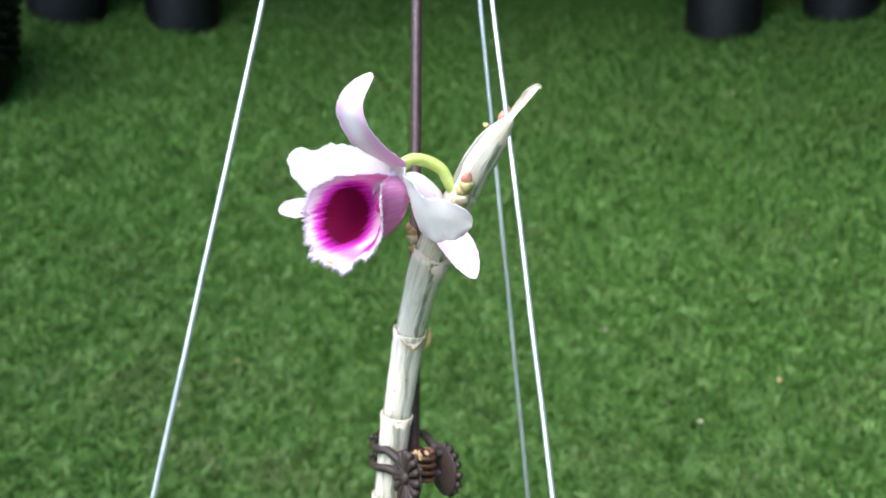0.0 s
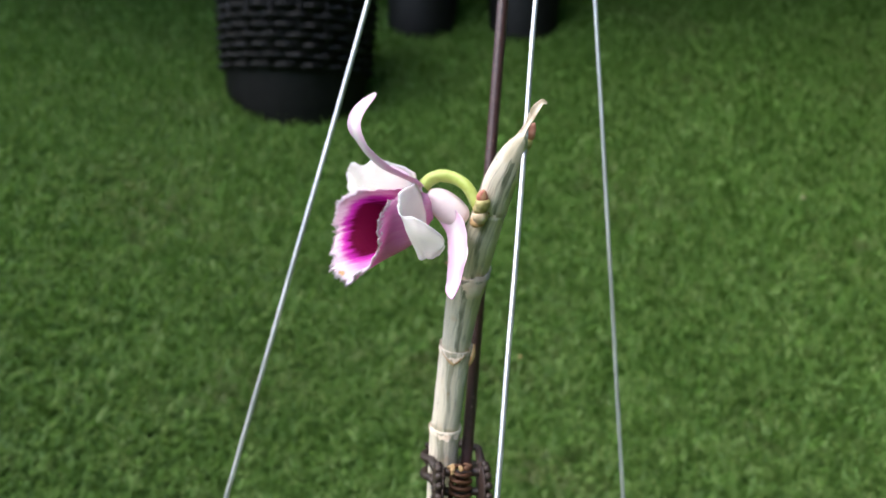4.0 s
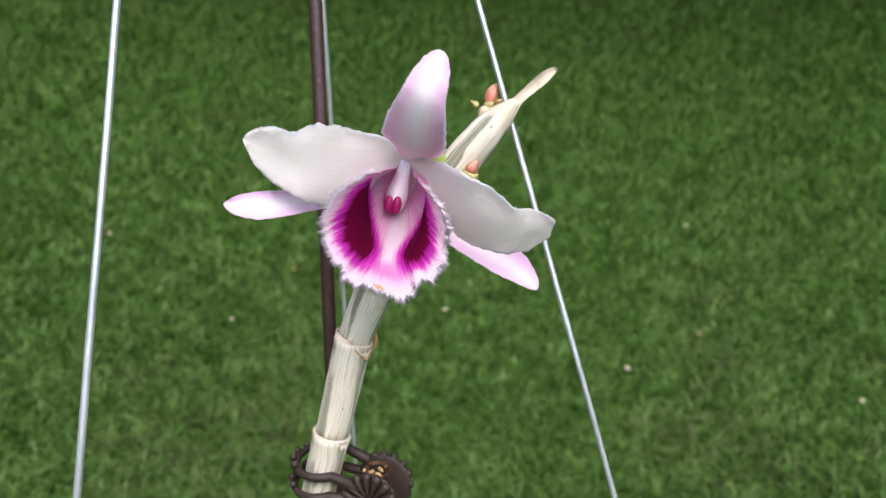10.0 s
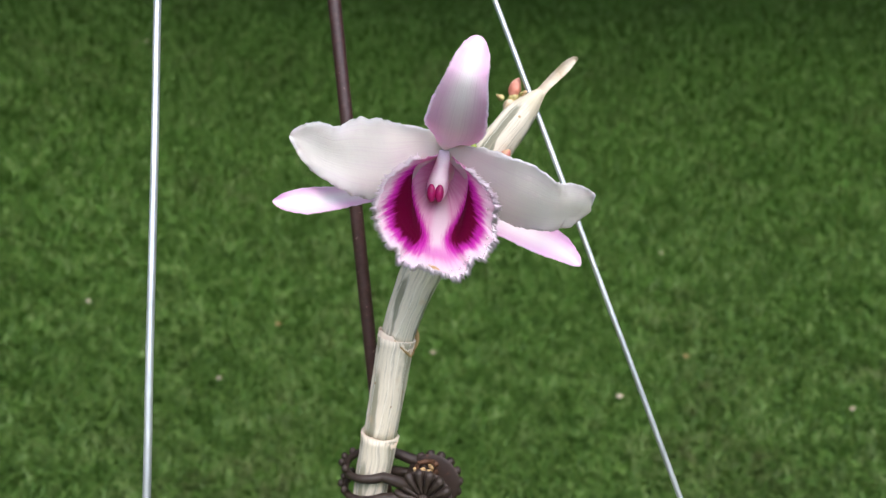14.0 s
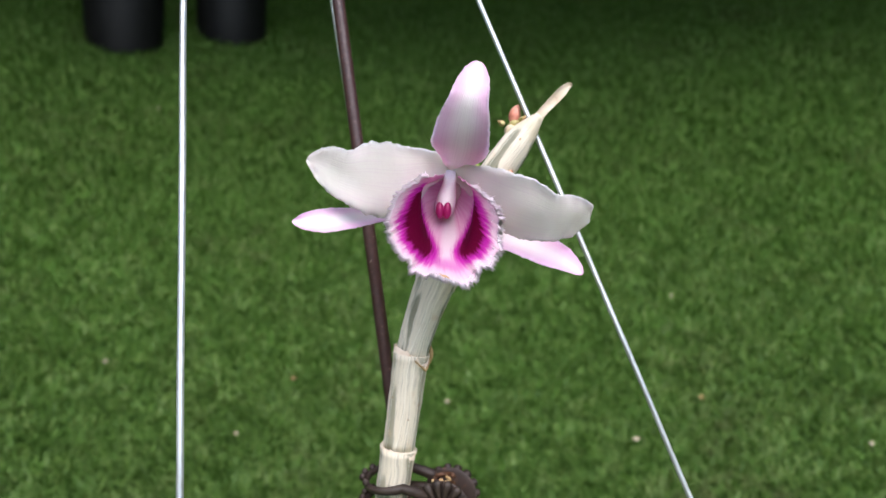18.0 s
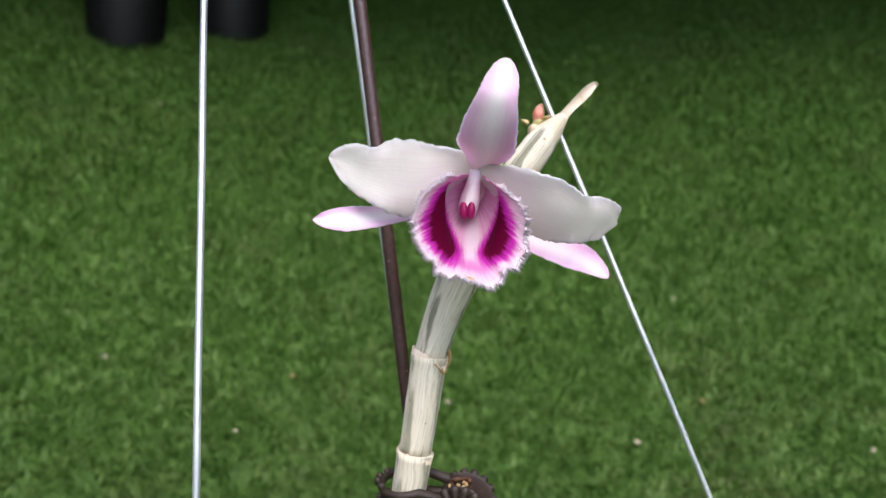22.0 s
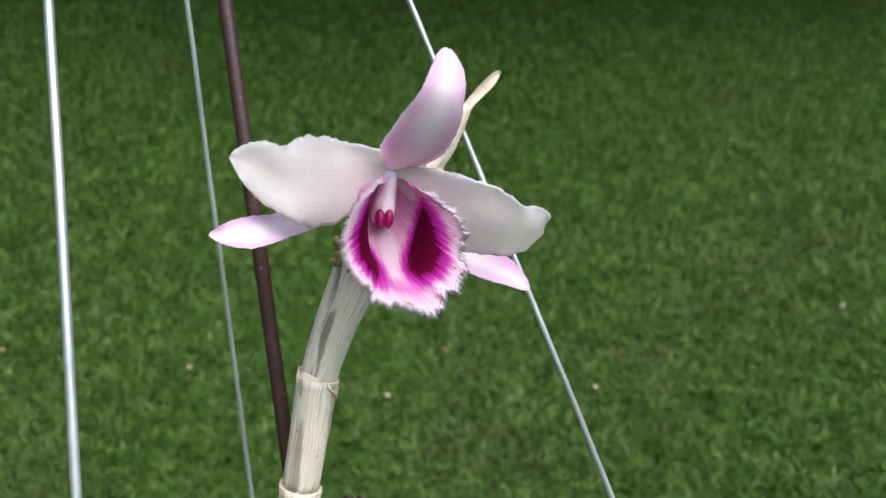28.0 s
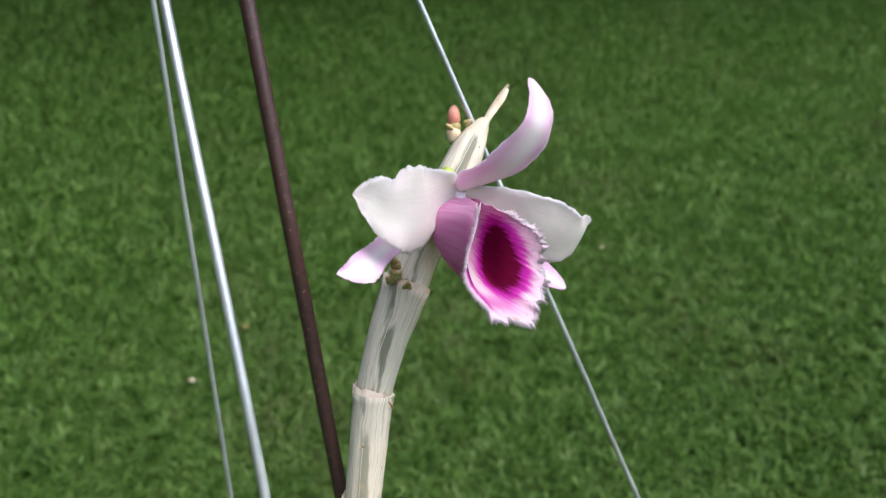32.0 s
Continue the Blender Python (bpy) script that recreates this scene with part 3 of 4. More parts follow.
def petal(name, centre, widths, normal, cup, material, seed, ruffle=0.5, twist=0.0, thick=0.4, nu=150, nv=20, roll_tip=0.0, parent=None):
    """A petal: centre line, half widths on both sides at steps of its length, the way it faces, and how it is cupped."""
    line = spline([Vector(c) for c in centre], nu)
    bm = bmesh.new()
    rng = random.Random(int(seed))
    uvl = bm.loops.layers.uv.verify()
    sheets = []
    # the facing is carried along the centre line from its middle, without twist
    ways = [(line[min(i + 1, nu)] - line[max(i - 1, 0)]).normalized() for i in range(nu + 1)]
    faces = [None] * (nu + 1)
    m = nu // 2
    faces[m] = (Vector(normal) - ways[m] * Vector(normal).dot(ways[m])).normalized()
    for i in list(range(m + 1, nu + 1)) + list(range(m - 1, -1, -1)):
        prev = faces[i - 1] if i > m else faces[i + 1]
        faces[i] = (prev - ways[i] * prev.dot(ways[i])).normalized()
    for face in (0, 1):
        grid = []
        for i, p in enumerate(line):
            u = i / nu
            d = ways[i]
            nor = Matrix.Rotation(radians(twist) * (u - 0.5), 3, d) @ faces[i]
            side = d.cross(nor).normalized()
            wl = ramp([(a, b) for a, b, c in widths], u)
            wr = ramp([(a, c) for a, b, c in widths], u)
            row = []
            for k in range(nv + 1):
                v = -1 + 2 * k / nv
                w = (wl if v < 0 else wr) * v
                edge = abs(v) ** 3
                wave = noise.noise(Vector((u * 5 + seed, v * 1.2, seed * 0.7))) * ruffle * (0.35 + 1.3 * edge)
                wave += noise.noise(Vector((u * 17 + seed, v * 2, 3.3))) * ruffle * 0.3 * edge
                bend = ramp(cup, u) * v * v * max(wl, wr) / 8.0
                jag = 1 + (0.05 * noise.noise(Vector((u * 24, seed, v))) + 0.025 * noise.noise(Vector((u * 75, seed, v * 0.3)))) * edge
                if k in (0, nv) and 0.18 < u < 0.99:
                    jag += rng.uniform(-0.16, 0.16) / max(2.0, wl)
                q = p + side * w * jag + nor * (bend + wave + roll_tip * u ** 4) - nor * (thick * face * (1 - 0.85 * edge * edge))
                row.append(bm.verts.new(mm(*q)))
            grid.append(row)
        sheets.append(grid)
    def quad(vs, us):
        f = bm.faces.new(vs)
        for l, c in zip(f.loops, us):
            l[uvl].uv = c
    for face, g in enumerate(sheets):
        for i in range(nu):
            for k in range(nv):
                vs = [g[i][k], g[i + 1][k], g[i + 1][k + 1], g[i][k + 1]]
                us = [(i / nu, k / nv), ((i + 1) / nu, k / nv), ((i + 1) / nu, (k + 1) / nv), (i / nu, (k + 1) / nv)]
                quad(vs if face else vs[::-1], us if face else us[::-1])
    a, b = sheets
    for i in range(nu):
        for k, u in ((0, 0.0), (nv, 1.0)):
            quad([a[i][k], a[i + 1][k], b[i + 1][k], b[i][k]], [(i / nu, u)] * 4)
    for k in range(nv):
        quad([a[nu][k], a[nu][k + 1], b[nu][k + 1], b[nu][k]], [(1.0, k / nv)] * 4)
    bmesh.ops.recalc_face_normals(bm, faces=bm.faces)
    return part(name, bm, material, parent or flower)


petal("dorsal_sepal", [(0.2, -1.4, 0.4), (1.2, -6, 2.8), (2.2, -13, 5.8), (3.2, -18.6, 11.3), (4.2, -21.0, 16.5), (5.5, -19.4, 21.8), (6.3, -15.8, 25.2)],
      [(0, 2.0, 3.0), (0.1, 3.6, 5.4), (0.2, 5.6, 7.0), (0.3, 6.6, 7.0), (0.4, 6.6, 6.5), (0.6, 5.0, 5.1), (0.8, 3.4, 3.6), (0.93, 2.1, 2.3), (1, 0.5, 0.5)],
      (0, -1, -0.75), [(0, -2.6), (0.25, -1.9), (0.5, -0.8), (0.75, -0.1), (1, 0.4)], M_SEPAL, 1.0, 0.5, 0.0, 0.3)
petal("petal", [(-0.2, -1.6, 0.2), (-6, -2.4, -0.4), (-12.5, -6.0, -2.0), (-19, -9.2, -1.6), (-24.5, -11.2, -1.0), (-29, -12.2, 0.6), (-31.6, -12.5, 1.7), (-33.5, -12.6, 2.6)],
      [(0, 1.2, 4.2), (0.07, 2.2, 5.2), (0.143, 3.8, 6.3), (0.286, 8.6, 8.8), (0.43, 8.6, 8.6), (0.57, 6.1, 6.1), (0.71, 4.0, 5.4), (0.857, 2.0, 3.9), (0.95, 1.0, 2.2), (1, 0.3, 0.7)],
      (-0.25, -1, 0.02), [(0, 0.0), (0.3, -0.4), (0.6, 0.4), (1, 2.2)], M_PETAL, 4.0, 1.1)
petal("petal", [(0.4, -1.6, 0.2), (7.0, -3.0, -3.4), (14.0, -7.8, -7.0), (19.6, -10.6, -8.9), (24.6, -11.8, -10.2), (28.4, -11.2, -10.2), (31.2, -9.0, -10.4), (33.8, -6.2, -10.8)],
      [(0, 2.8, 1.4), (0.143, 6.0, 4.2), (0.286, 8.2, 8.2), (0.43, 8.0, 8.2), (0.57, 6.1, 6.5), (0.71, 5.4, 6.0), (0.857, 4.6, 5.2), (0.94, 3.5, 3.8), (1, 1.0, 1.0)],
      (0.2, -1, -0.52), [(0, 0.3), (0.5, -0.9), (1, -1.2)], M_PETAL, 9.0, 1.15)
petal("lateral_sepal", [(-1, 4, -3), (-8, 4.4, -7), (-15, 1.4, -9.4), (-22, -3.8, -11), (-28.5, -9.8, -11.6), (-33.4, -13.0, -12.0), (-36.9, -13.1, -12.0)],
      [(0, 2.2, 2.2), (0.2, 2.6, 2.8), (0.5, 2.9, 2.7), (0.72, 3.6, 3.0), (0.86, 2.3, 2.1), (0.95, 1.1, 1.0), (1, 0.15, 0.15)],
      (0, -1, 0.5), [(0, 0.5), (1, 1.0)], M_SEPAL, 13.0, 0.4)
petal("lateral_sepal", [(2, 4, -4), (6, 7.2, -9.6), (12, 6.4, -14.8), (20, 3.4, -18.0), (27.3, -0.3, -20.8), (32.8, -3.0, -24.2)],
      [(0, 2.6, 2.6), (0.2, 3.6, 3.2), (0.5, 4.3, 4.0), (0.75, 4.0, 3.7), (0.9, 2.6, 2.3), (1, 0.4, 0.4)],
      (0.2, -1, 0.5), [(0, 0.5), (1, 1.0)], M_SEPAL, 17.0, 0.4)

petal("dry_bract", [(21.4, 18.4, 13.4), (23.4, 18.8, 16.2), (25.6, 19.2, 18.8), (27.8, 19.6, 21.2), (29.6, 19.8, 23.0), (30.8, 20.2, 24.0), (31.4, 21.0, 23.6)],
      [(0, 1.9, 1.9), (0.15, 1.2, 1.2), (0.35, 1.2, 1.3), (0.55, 1.35, 1.25), (0.75, 0.9, 0.85), (0.9, 0.5, 0.5), (1, 0.2, 0.2)],
      (0.2, -1, 0.0), [(0, 2.0), (0.5, 3.0), (1, 3.0)], M_SHEATH, 23.0, 0.3, 30.0, 0.3, 30, 8, 0.0, top_seg)

# lip: a trumpet open above, from its base through the throat to the fringed rim
BASE = [(-1.2, 2.5, -2.0), (-2.0, 2.6, -4.0), (-1.9, 2.8, -6.5), (-1.2, 3.0, -8.2), (0.0, 3.0, -8.8), (1.2, 3.0, -8.2), (1.9, 2.8, -6.5), (2.0, 2.6, -4.0), (1.2, 2.5, -2.0)]
BULGE = [(-1.6, -0.5, -0.8), (-6.6, -1.4, -3.6), (-7.0, -2.2, -9.5), (-4.4, -3.4, -14.2), (0.0, -3.6, -15.6), (3.8, -3.4, -14.4), (5.8, -2.6, -9.8), (5.6, -1.8, -4.0), (1.7, -0.5, -0.9)]
THROAT = [(-1.9, -4.0, -0.5), (-6.5, -12.2, -3.3), (-7.0, -12.7, -11.5), (-4.8, -12.8, -18.4), (0.0, -12.6, -20.2), (4.0, -11.8, -18.6), (5.9, -10.2, -12.0), (5.8, -9.2, -4.5), (2.0, -4.0, -0.7)]
RIM = [(-1.2, -6.6, -0.2), (-4.0, -13.0, -0.6), (-7.8, -17.4, -2.6), (-11.2, -20.0, -6.3), (-12.9, -20.9, -10.3), (-13.1, -21.3, -13.6), (-11.5, -22.0, -16.9),
       (-8.4, -22.4, -19.6), (-7.3, -22.8, -22.0), (-3.1, -23.2, -22.5), (0.2, -22.8, -23.6), (3.6, -22.0, -25.2), (6.4, -21.0, -23.8), (6.8, -19.8, -21.6),
       (9.2, -19.0, -21.2), (11.1, -17.4, -18.5), (12.0, -16.6, -15.5), (11.7, -16.0, -10.8), (10.0, -14.8, -7.4), (7.6, -13.0, -4.2), (4.4, -9.6, -2.2), (2.0, -5.4, -0.8)]


def make_lip():
    nu, nv, thick = 30, 220, 0.35
    base = spline(BASE, nv)
    bulge = spline(BULGE, nv)
    throat = spline(THROAT, nv)
    rim = spline(RIM, nv)
    fine = 60
    ways = [spline((base[k], bulge[k], throat[k], rim[k]), fine) for k in range(nv + 1)]
    bm = bmesh.new()
    uvl = bm.loops.layers.uv.verify()

    def at(u, k):
        i = min(int(u * fine), fine - 1)
        p = ways[k][i].lerp(ways[k][i + 1], u * fine - i)
        r = rim[k]
        v = -1 + 2 * k / nv
        ruff = u ** 4 * (0.75 * noise.noise(Vector((v * 6.0, u * 2.0, 7.7))) + 0.75 * noise.noise(Vector((v * 24.0, 0.3, 2.2))) + 0.45 * noise.noise(Vector((v * 60.0, 0.3, 5.2))))
        out = (r - Vector((0, -12, -10))).normalized()
        return p + out * ruff + Vector((0, -1, 0)) * ruff
    grids = []
    for face in (0, 1):
        g = []
        for i in range(nu + 1):
            u = i / nu
            row = []
            for k in range(nv + 1):
                p = at(u, k)
                du = (at(min(1, u + 0.02), k) - at(max(0, u - 0.02), k))
                dk = (at(u, min(nv, k + 1)) - at(u, max(0, k - 1)))
                n = du.cross(dk).normalized()
                row.append(bm.verts.new(mm(*(p + n * thick * face * (1 - 0.7 * u)))))
            g.append(row)
        grids.append(g)

    def quad(vs, us):
        f = bm.faces.new(vs)
        for l, c in zip(f.loops, us):
            l[uvl].uv = c
    for face, g in enumerate(grids):
        for i in range(nu):
            for k in range(nv):
                vs = [g[i][k], g[i + 1][k], g[i + 1][k + 1], g[i][k + 1]]
                us = [(i / nu, k / nv), ((i + 1) / nu, k / nv), ((i + 1) / nu, (k + 1) / nv), (i / nu, (k + 1) / nv)]
                quad(vs if face else vs[::-1], us if face else us[::-1])
        if face == 0:
            for f in bm.faces:
                f.material_index = 1
    a, b = grids
    for k in range(nv):
        quad([a[nu][k], a[nu][k + 1], b[nu][k + 1], b[nu][k]], [(1.0, k / nv)] * 4)
    for i in range(nu):
        for k in (0, nv):
            quad([a[i][k], a[i + 1][k], b[i + 1][k], b[i][k]], [(i / nu, k / nv)] * 4)
    bmesh.ops.recalc_face_normals(bm, faces=bm.faces)
    lip = part("lip", bm, M_LIP, flower, "frilled magenta lip with two dark maroon blotches")
    lip.data.materials.append(M_LIP_BACK)
    # fine hairs of the fringe
    bm = bmesh.new()
    rng = random.Random(3)
    for m in range(1500):
        s = (0.06 + 0.88 * rng.random()) * nv
        k = min(int(s), nv - 1)
        u = 1.0 if rng.random() < 0.85 else rng.uniform(0.92, 1.0)
        p = at(u, k).lerp(at(u, k + 1), s - k)
        out = (at(1.0, k) - at(0.9, k)).normalized()
        tang = (at(1.0, k + 1) - at(1.0, k)).normalized()
        side = at(1.0, k) - Vector((-0.6, 0, -11))
        side.y = 0
        side.normalize()
        d = (out + side * 0.8 + tang * rng.uniform(-0.6, 0.6) + Vector((rng.uniform(-1, 1), rng.uniform(-0.6, 0.6), rng.uniform(-1, 1))) * 0.3).normalized()
        ln, w = rng.uniform(0.6, 1.7), rng.uniform(0.16, 0.3)
        s1 = d.cross(Vector((0.2, 0.9, 0.3))).normalized() * w
        s2 = d.cross(s1).normalized() * w
        ring = [bm.verts.new(mm(*(p - d * 0.2 + o))) for o in (s1, -s1 * 0.5 + s2, -s1 * 0.5 - s2)]
        tip = bm.verts.new(mm(*(p + d * ln)))
        for j in range(3):
            bm.faces.new((ring[j], ring[(j + 1) % 3], tip))
    part("fringe", bm, M_FRINGE, lip, "white hairy fringe")


fringe = Nodes("white_fringe", rough=0.6, spec=0.2)
M_FRINGE = fringe.colour(fringe.ramp(fringe.noise(300.0), [(0.3, (0.92, 0.76, 0.85)), (0.7, (0.95, 0.88, 0.92))])).thin(0.5, (0.96, 0.85, 0.92)).mat
make_lip()

bm = bmesh.new()
pts = spline([mm(0.0, -1.6, 0.6), mm(-0.2, -1.4, -1.6), mm(-0.7, -1.4, -4.4), mm(-1.2, -1.6, -7.4), mm(-1.6, -1.2, -10.4)], 14)
tube(bm, pts, [ramp([(0, 1.2), (0.4, 1.8), (0.8, 2.5), (1, 1.9)], i / 14) * 0.001 for i in range(15)], 20, 0.03)
column = part("column", bm, M_COLUMN, flower, "pale pink column in the throat")
bm = bmesh.new()
for sx in (-1, 1):
    ball(bm, mm(-1.6 + sx * 0.9, -4.1, -9.2), (0.00105, 0.0012, 0.0021), Matrix.Rotation(0.06 * sx, 3, "Y"), 14)
part("anther_cap", bm, M_ANTHER, column, "crimson two-lobed cap")

# ---- the stake ----
def along(p0, d, z):
    return Vector(p0) + Vector(d) * (z / d[2])


ST0, STD = (-26.6, 31.7, 0), (-0.1563, 0.114, 1.0)
bm = bmesh.new()
pts = [mm(*along(ST0, STD, z)) for z in np.linspace(-220, 150, 66)]
tube(bm, pts, [0.0018] * 66, 16, 0.02)
stake = tagged(part("support_stake", bm, M_STAKE), label="thin dark brown plastic-coated stake behind the orchid cane", category="plant stake")

# ---- the wire hanger: three galvanised wires, a ring and a hook ----
APEX = (-80.0, 70.0, 254.0)
WIRES = [((-62.1, -15.4, 0), (-0.0848, 0.2996, 1.0), 0.86), ((26.7, 17.05, 0), (-0.4329, 0.25, 1.0), 0.72), ((-34.05, 79.4, 0), (-0.1521, -0.041, 1.0), 0.72)]
hanger = thing("wire_hanger", mm(*APEX), "galvanised three-wire plant hanger", "hanger")
RIM_Z = -205.0
ends = []
for p0, d, r in WIRES:
    low, high = along(p0, d, RIM_Z), along(p0, d, 225.0)
    ends.append(low)
    pts = [mm(*low.lerp(high, i / 40)) for i in range(41)]
    pts += [mm(*high.lerp(Vector(APEX), k / 4)) for k in (1, 2, 3, 4)]
    pts = [q + Vector((noise.noise(q * 30), noise.noise(q * 30 + Vector((9, 0, 0))), 0)) * 0.0002 for q in pts]
    bm = bmesh.new()
    tube(bm, pts, [r * 0.001] * len(pts), 12)
    part("wire", bm, M_WIRE, hanger)
bm = bmesh.new()
pts = [mm(*(Vector(APEX) + Vector((0, 0, z)))) for z in (-6, 0, 40, 90)]
pts = spline(pts, 30) + spline([mm(*(Vector(APEX) + Vector(q))) for q in ((0, 0, 90), (0, 0, 1480), (0, 8, 1520), (0, 26, 1530), (0, 40, 1512))], 30)[1:]
tube(bm, pts, [0.0016] * len(pts), 10)
part("hook", bm, M_WIRE, hanger, "long steel hook")

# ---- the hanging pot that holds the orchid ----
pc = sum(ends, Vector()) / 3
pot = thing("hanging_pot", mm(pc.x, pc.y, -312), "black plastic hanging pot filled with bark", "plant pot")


def lathe(bm, centre, profile, seg=48, ripple=0.0, ribs=0):
    """Turns a profile of (radius, height) into a shell."""
    last = None
    for r, z in profile:
        ring = []
        for k in range(seg):
            w = 2 * math.pi * k / seg
            rr = r * (1 + ripple * math.cos(ribs * w))
            ring.append(bm.verts.new(Vector(centre) + Vector((rr * math.cos(w), rr * math.sin(w), z))))
        if last:
            for k in range(seg):
                j = (k + 1) % seg
                bm.faces.new((last[k], last[j], ring[j], ring[k]))
        else:
            first = ring
        last = ring
    bm.faces.new(first[::-1])
    bm.faces.new(last)
    return bm


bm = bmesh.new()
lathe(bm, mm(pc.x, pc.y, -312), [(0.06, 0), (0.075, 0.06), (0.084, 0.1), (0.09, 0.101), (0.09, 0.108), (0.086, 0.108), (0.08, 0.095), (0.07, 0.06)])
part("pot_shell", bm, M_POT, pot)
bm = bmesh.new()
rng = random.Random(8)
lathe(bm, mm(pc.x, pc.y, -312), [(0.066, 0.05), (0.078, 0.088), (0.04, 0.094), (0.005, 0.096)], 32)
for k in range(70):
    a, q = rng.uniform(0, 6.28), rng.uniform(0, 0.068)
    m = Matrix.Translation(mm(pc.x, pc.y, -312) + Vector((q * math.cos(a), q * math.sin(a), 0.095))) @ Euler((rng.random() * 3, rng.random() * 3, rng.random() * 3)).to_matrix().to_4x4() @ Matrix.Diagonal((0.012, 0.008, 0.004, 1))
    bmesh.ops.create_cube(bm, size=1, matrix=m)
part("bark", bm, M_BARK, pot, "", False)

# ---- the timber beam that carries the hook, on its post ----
def box(bm, lo, hi, bevel=0.004):
    lo, hi = Vector(lo), Vector(hi)
    r = bmesh.ops.create_cube(bm, size=1, matrix=Matrix.Translation((lo + hi) / 2) @ Matrix.Diagonal((*(hi - lo), 1)))
    bmesh.ops.bevel(bm, geom=[e for e in bm.edges if e.verts[0] in r["verts"]], offset=bevel, segments=2, affect="EDGES")
    return bm


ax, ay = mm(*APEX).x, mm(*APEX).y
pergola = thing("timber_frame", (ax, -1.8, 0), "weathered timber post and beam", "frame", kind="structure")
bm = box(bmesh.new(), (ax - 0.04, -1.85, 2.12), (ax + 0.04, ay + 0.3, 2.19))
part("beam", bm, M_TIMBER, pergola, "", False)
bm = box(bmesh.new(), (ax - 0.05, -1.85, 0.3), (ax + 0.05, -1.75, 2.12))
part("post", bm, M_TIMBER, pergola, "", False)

# ---- the clip that ties the cane to the stake ----
clip = thing("orchid_clip", mm(-2, 12, -98), "small dark bronze flower-shaped claw clip round cane and stake", "plant clip")


def rosette(centre, facing, r):
    """One grip of the clip: a round plate of ribbed petals with rounded ends round a boss."""
    c = Vector(centre)
    turn = aim(facing)
    f = turn @ Vector((0, 0, 1))
    bm = bmesh.new()
    ball(bm, mm(*(c - f * 0.5)), (0.001 * r * 0.93, 0.001 * r * 0.93, 0.0008), turn, 28)
    head = part("rosette", bm, M_PLATE, clip, "rust-stained plastic grip plate")
    for k in range(15):
        w = 2 * math.pi * (k + 0.3) / 15
        o = turn @ Vector((math.cos(w), math.sin(w), 0))
        bm = bmesh.new()
        pts = [mm(*(c + o * r * (0.2 + 0.8 * i / 9) + f * (0.5 + 0.8 * math.sin(2.4 * i / 9) - 0.9 * (i / 9) ** 3))) for i in range(10)]
        tube(bm, pts, [0.001 * ramp([(0, 0.4), (0.5, 0.8), (0.85, 1.3), (0.95, 1.1), (1, 0.35)], i / 9) for i in range(10)], 8)
        part("grip_petal", bm, M_CLIP, head)
    bm = bmesh.new()
    ball(bm, mm(*(c + f * 1.0)), (0.0019, 0.0019, 0.0014), turn, 14)
    part("boss", bm, M_CLIP, head)
    return head


rosette((-0.9, 8.2, -89.6), (-0.3, -0.95, 0.05), 8.2)
rosette((1.0, 21.4, -90.0), (0.25, 1, 0.0), 8.2)
for z in (-84.6, -90.4):
    bm = bmesh.new()
    cx, cy = -15.4, 17.6
    pts = []
    for i in range(41):
        w = radians(-62 - 236 * i / 40)
        pts.append(mm(cx + 7.2 * math.cos(w), cy + 9.0 * math.sin(w), z + 0.9 * math.sin(w + 1)))
    pts = [mm(-3.0, 9.4, z * 0.5 - 44.6)] + pts + [mm(0.0, 22.0, z * 0.5 - 44.0)]
    tube(bm, pts, [0.0017] + [0.001 * ramp([(0, 1.3), (0.3, 1.0), (0.7, 1.0), (1, 1.3)], i / 40) for i in range(41)] + [0.0017], 10, 0.06)
    claw = part("claw", bm, M_CLIP, clip)
    for w in (140, 165, 190, 215):
        bm = bmesh.new()
        ball(bm, mm(cx + 8.2 * math.cos(radians(w)), cy + 9.6 * math.sin(radians(w)), z + 0.5), (0.001, 0.001, 0.0011), None, 10)
        part("bead", bm, M_CLIP, claw)
bm = bmesh.new()
pts = [mm(-1.0 + 2.6 * math.cos(i * 0.42), 15.0 + 3.0 * math.sin(i * 0.42), -82.8 - 10.5 * i / 72) for i in range(73)]
tube(bm, pts, [0.0007] * 73, 8, 0.05)
part("spring", bm, M_RUST, clip, "rusty coiled spring")
for z in (-85.2, -91.4):
    bm = bmesh.new()
    tube(bm, spline([mm(-3.6, 10.6, z), mm(-2.0, 14.0, z - 0.3), mm(-1.2, 18.0, z - 0.2), mm(0.6, 21.8, z + 0.4)], 12), [0.0013] * 13, 10, 0.08)
    part("hinge_arm", bm, M_CLIP, clip)

bm = bmesh.new()
rng = random.Random(4)
for k in range(9):
    ball(bm, mm(-1.6 + rng.uniform(-2.4, 2.4), 12.6 + rng.uniform(-1.2, 2.4), -83.4 + rng.uniform(-1.0, 0.8)), (0.001 * rng.uniform(0.5, 1.0), 0.001 * rng.uniform(0.4, 0.9), 0.0005), Euler((rng.random(), rng.random(), rng.random())).to_matrix(), 8)
part("rust_flake", bm, M_TAN, clip, "flaking orange rust on the hinge")

# ---- black pots standing on the turf ----
def pot_shell(base, r, h, ob):
    bm = bmesh.new()
    lathe(bm, base, [(r * 0.86, 0), (r * 0.88, 0.006), (r * 0.93, h * 0.5), (r * 1.0, h * 0.93), (r * 1.05, h * 0.935), (r * 1.05, h), (r * 1.0, h), (r * 0.95, h * 0.85), (r * 0.8, h * 0.8)], 96, 0.012, 48)
    part("pot_shell", bm, M_POT, ob)


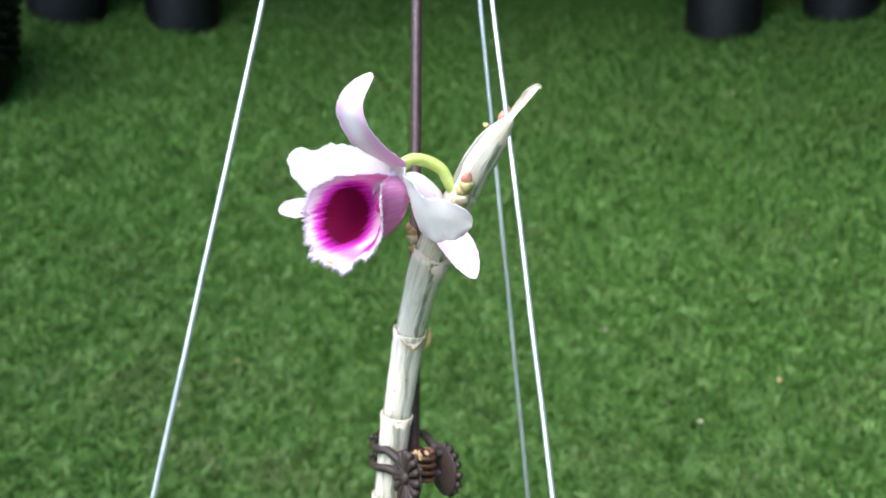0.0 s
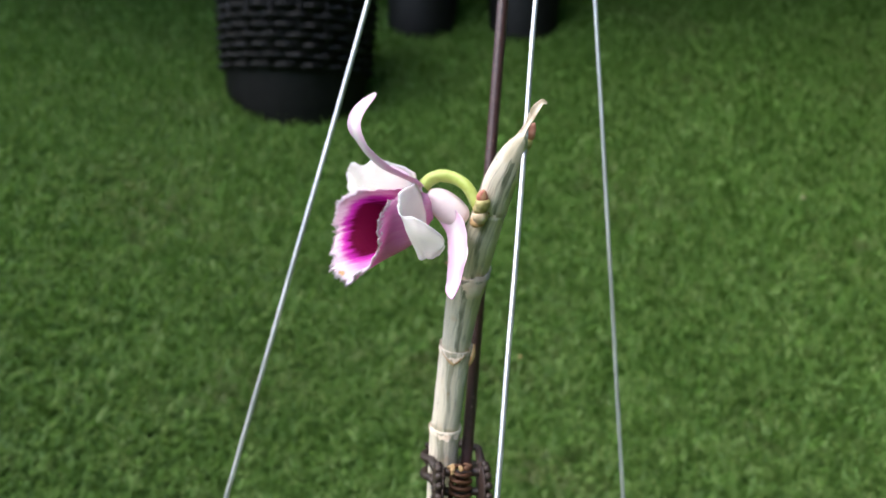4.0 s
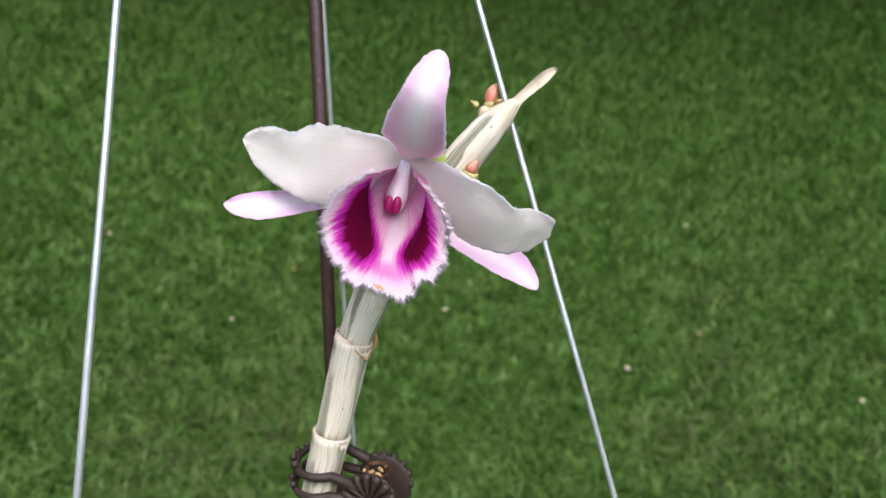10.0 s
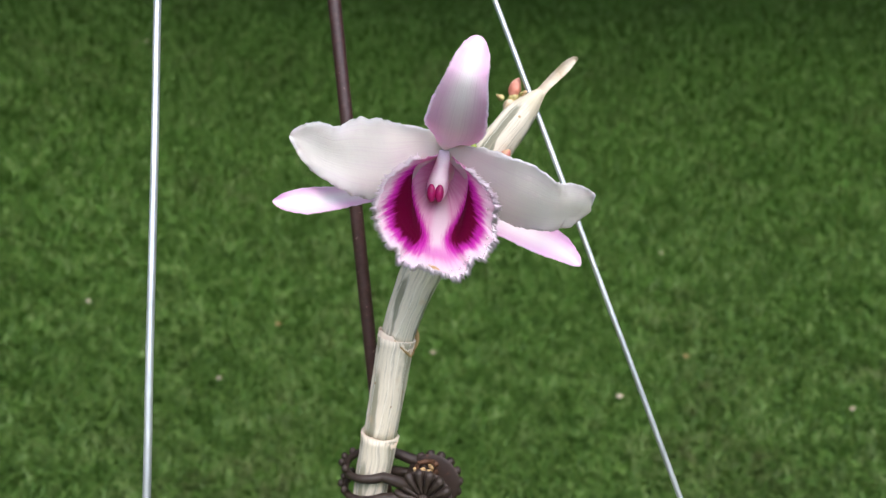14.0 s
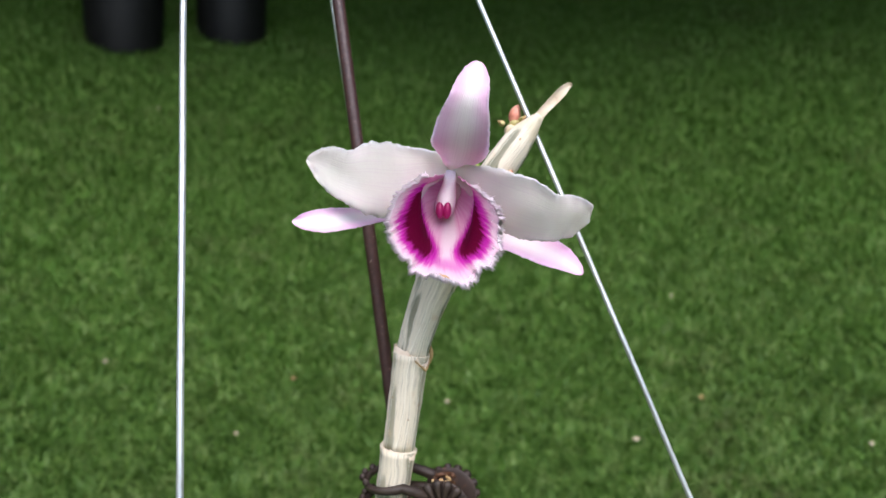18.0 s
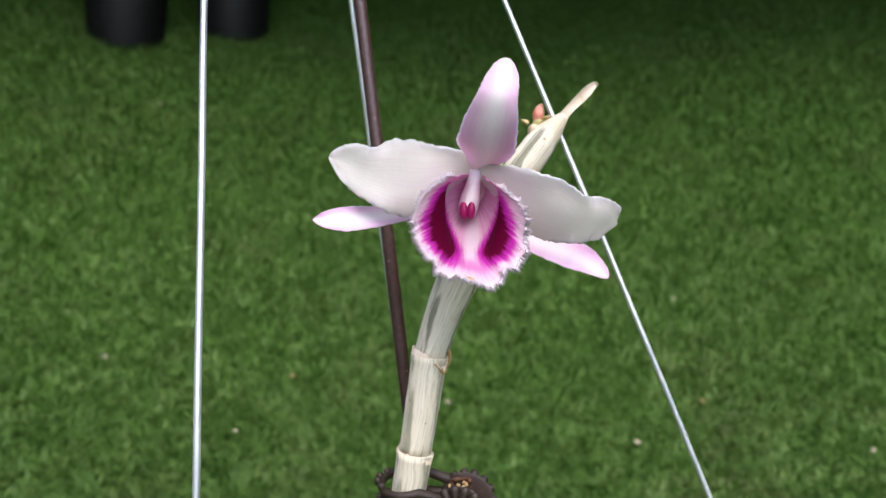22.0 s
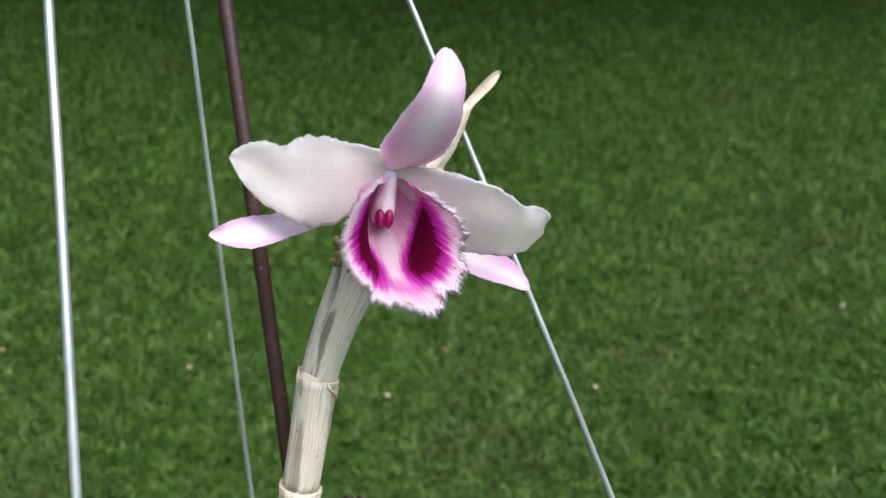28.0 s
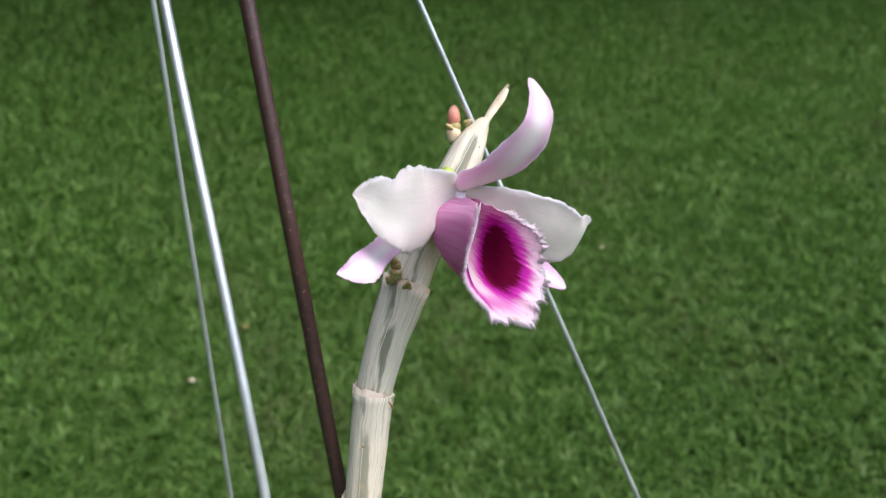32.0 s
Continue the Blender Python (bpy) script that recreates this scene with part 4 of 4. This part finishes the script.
def woven_pot(place, r, h, group):
    base = Vector(place)
    ob = thing("woven_pot", base, "large black plastic pot with woven sides standing on the turf", "plant pot", group)
    pot_shell(base, r, h, ob)
    # woven upper part: strands that pass over and under a ring of uprights
    rows, ups = 10, 36
    for j in range(rows):
        bm = bmesh.new()
        z = h * (0.36 + 0.56 * j / rows)
        pts = []
        for k in range(ups * 4 + 1):
            w = 2 * math.pi * k / (ups * 4)
            rr = r * (0.95 + 0.06 * j / rows) + 0.04 * r * math.cos(k * math.pi / 4 + j * math.pi)
            pts.append(base + Vector((rr * math.cos(w), rr * math.sin(w), z)))
        tube(bm, pts, [h * 0.02] * len(pts), 6, 0.0, False)
        part("woven_strand", bm, M_POT, ob)
    for k in range(ups // 2):
        w = 2 * math.pi * (k + 0.5) / (ups // 2)
        o = Vector((math.cos(w), math.sin(w), 0))
        bm = bmesh.new()
        tube(bm, [base + o * r * 0.94 + Vector((0, 0, h * 0.33)), base + o * r * 1.02 + Vector((0, 0, h * 0.95))], [r * 0.03] * 2, 6, 0.0, True)
        part("upright", bm, M_POT, ob)
    return ob


def round_pot(place, r, h, group):
    base = Vector(place)
    ob = thing("round_pot", base, "plain round black plastic plant pot standing on the turf", "plant pot", group)
    pot_shell(base, r, h, ob)
    bm = bmesh.new()
    lathe(bm, base, [(r * 0.7, h * 0.7), (r * 0.95, h * 0.88), (r * 0.4, h * 0.9), (r * 0.02, h * 0.91)], 32)
    part("soil", bm, M_BARK, ob)
    return ob


def stand(turn, front, r):
    """The place of a pot of radius r: its bearing left of north, and how far off its front edge stands on the slope."""
    d = front + r * 0.86
    w = radians(turn)
    return Vector((-d * math.sin(w), d * math.cos(w), ground_height(front) - 0.006))


woven_pot(stand(80.3, 1.386, 0.15), 0.15, 0.32, "pots beside the lawn")
for turn, front, r, h in ((24.7, 1.895, 0.096, 0.24), (17.4, 2.0, 0.094, 0.24), (70.9, 1.82, 0.091, 0.24), (63.4, 1.825, 0.091, 0.24)):
    round_pot(stand(turn, front, r), r, h, "pots beside the lawn")

# small pale crumbs fallen on the turf
rng = random.Random(21)
CRUMBS = [(-0.249, 0.685, 1), (-0.207, 0.785, 0), (0.283, 0.954, 1), (-0.617, 1.454, 1), (-0.019, 0.769, 1), (-0.662, 0.285, 1), (-0.689, 0.378, 0),
          (-0.779, 0.889, 1), (-0.422, 0.751, 1), (0.191, 0.703, 1), (0.275, 0.756, 0), (0.787, 1.036, 1), (0.419, 0.647, 1), (0.739, 0.633, 1)]
for x, y, pale in CRUMBS:
    bm = bmesh.new()
    size = rng.uniform(0.0022, 0.0034)
    ball(bm, (x, y, ground_height(math.hypot(x, y)) + 0.016), (size, size * rng.uniform(0.7, 1.1), size * 0.6), None, 8)
    for v in bm.verts:
        v.co += Vector((noise.noise(v.co * 900), noise.noise(v.co * 900 + Vector((5, 0, 0))), 0)) * size * 0.4
    tagged(part("fallen_crumb", bm, M_SHEATH if pale else M_TAN), label="small pale fallen crumb lying on the turf" if pale else "small tan fallen leaf scrap lying on the turf", category="debris", group="scraps on the lawn")
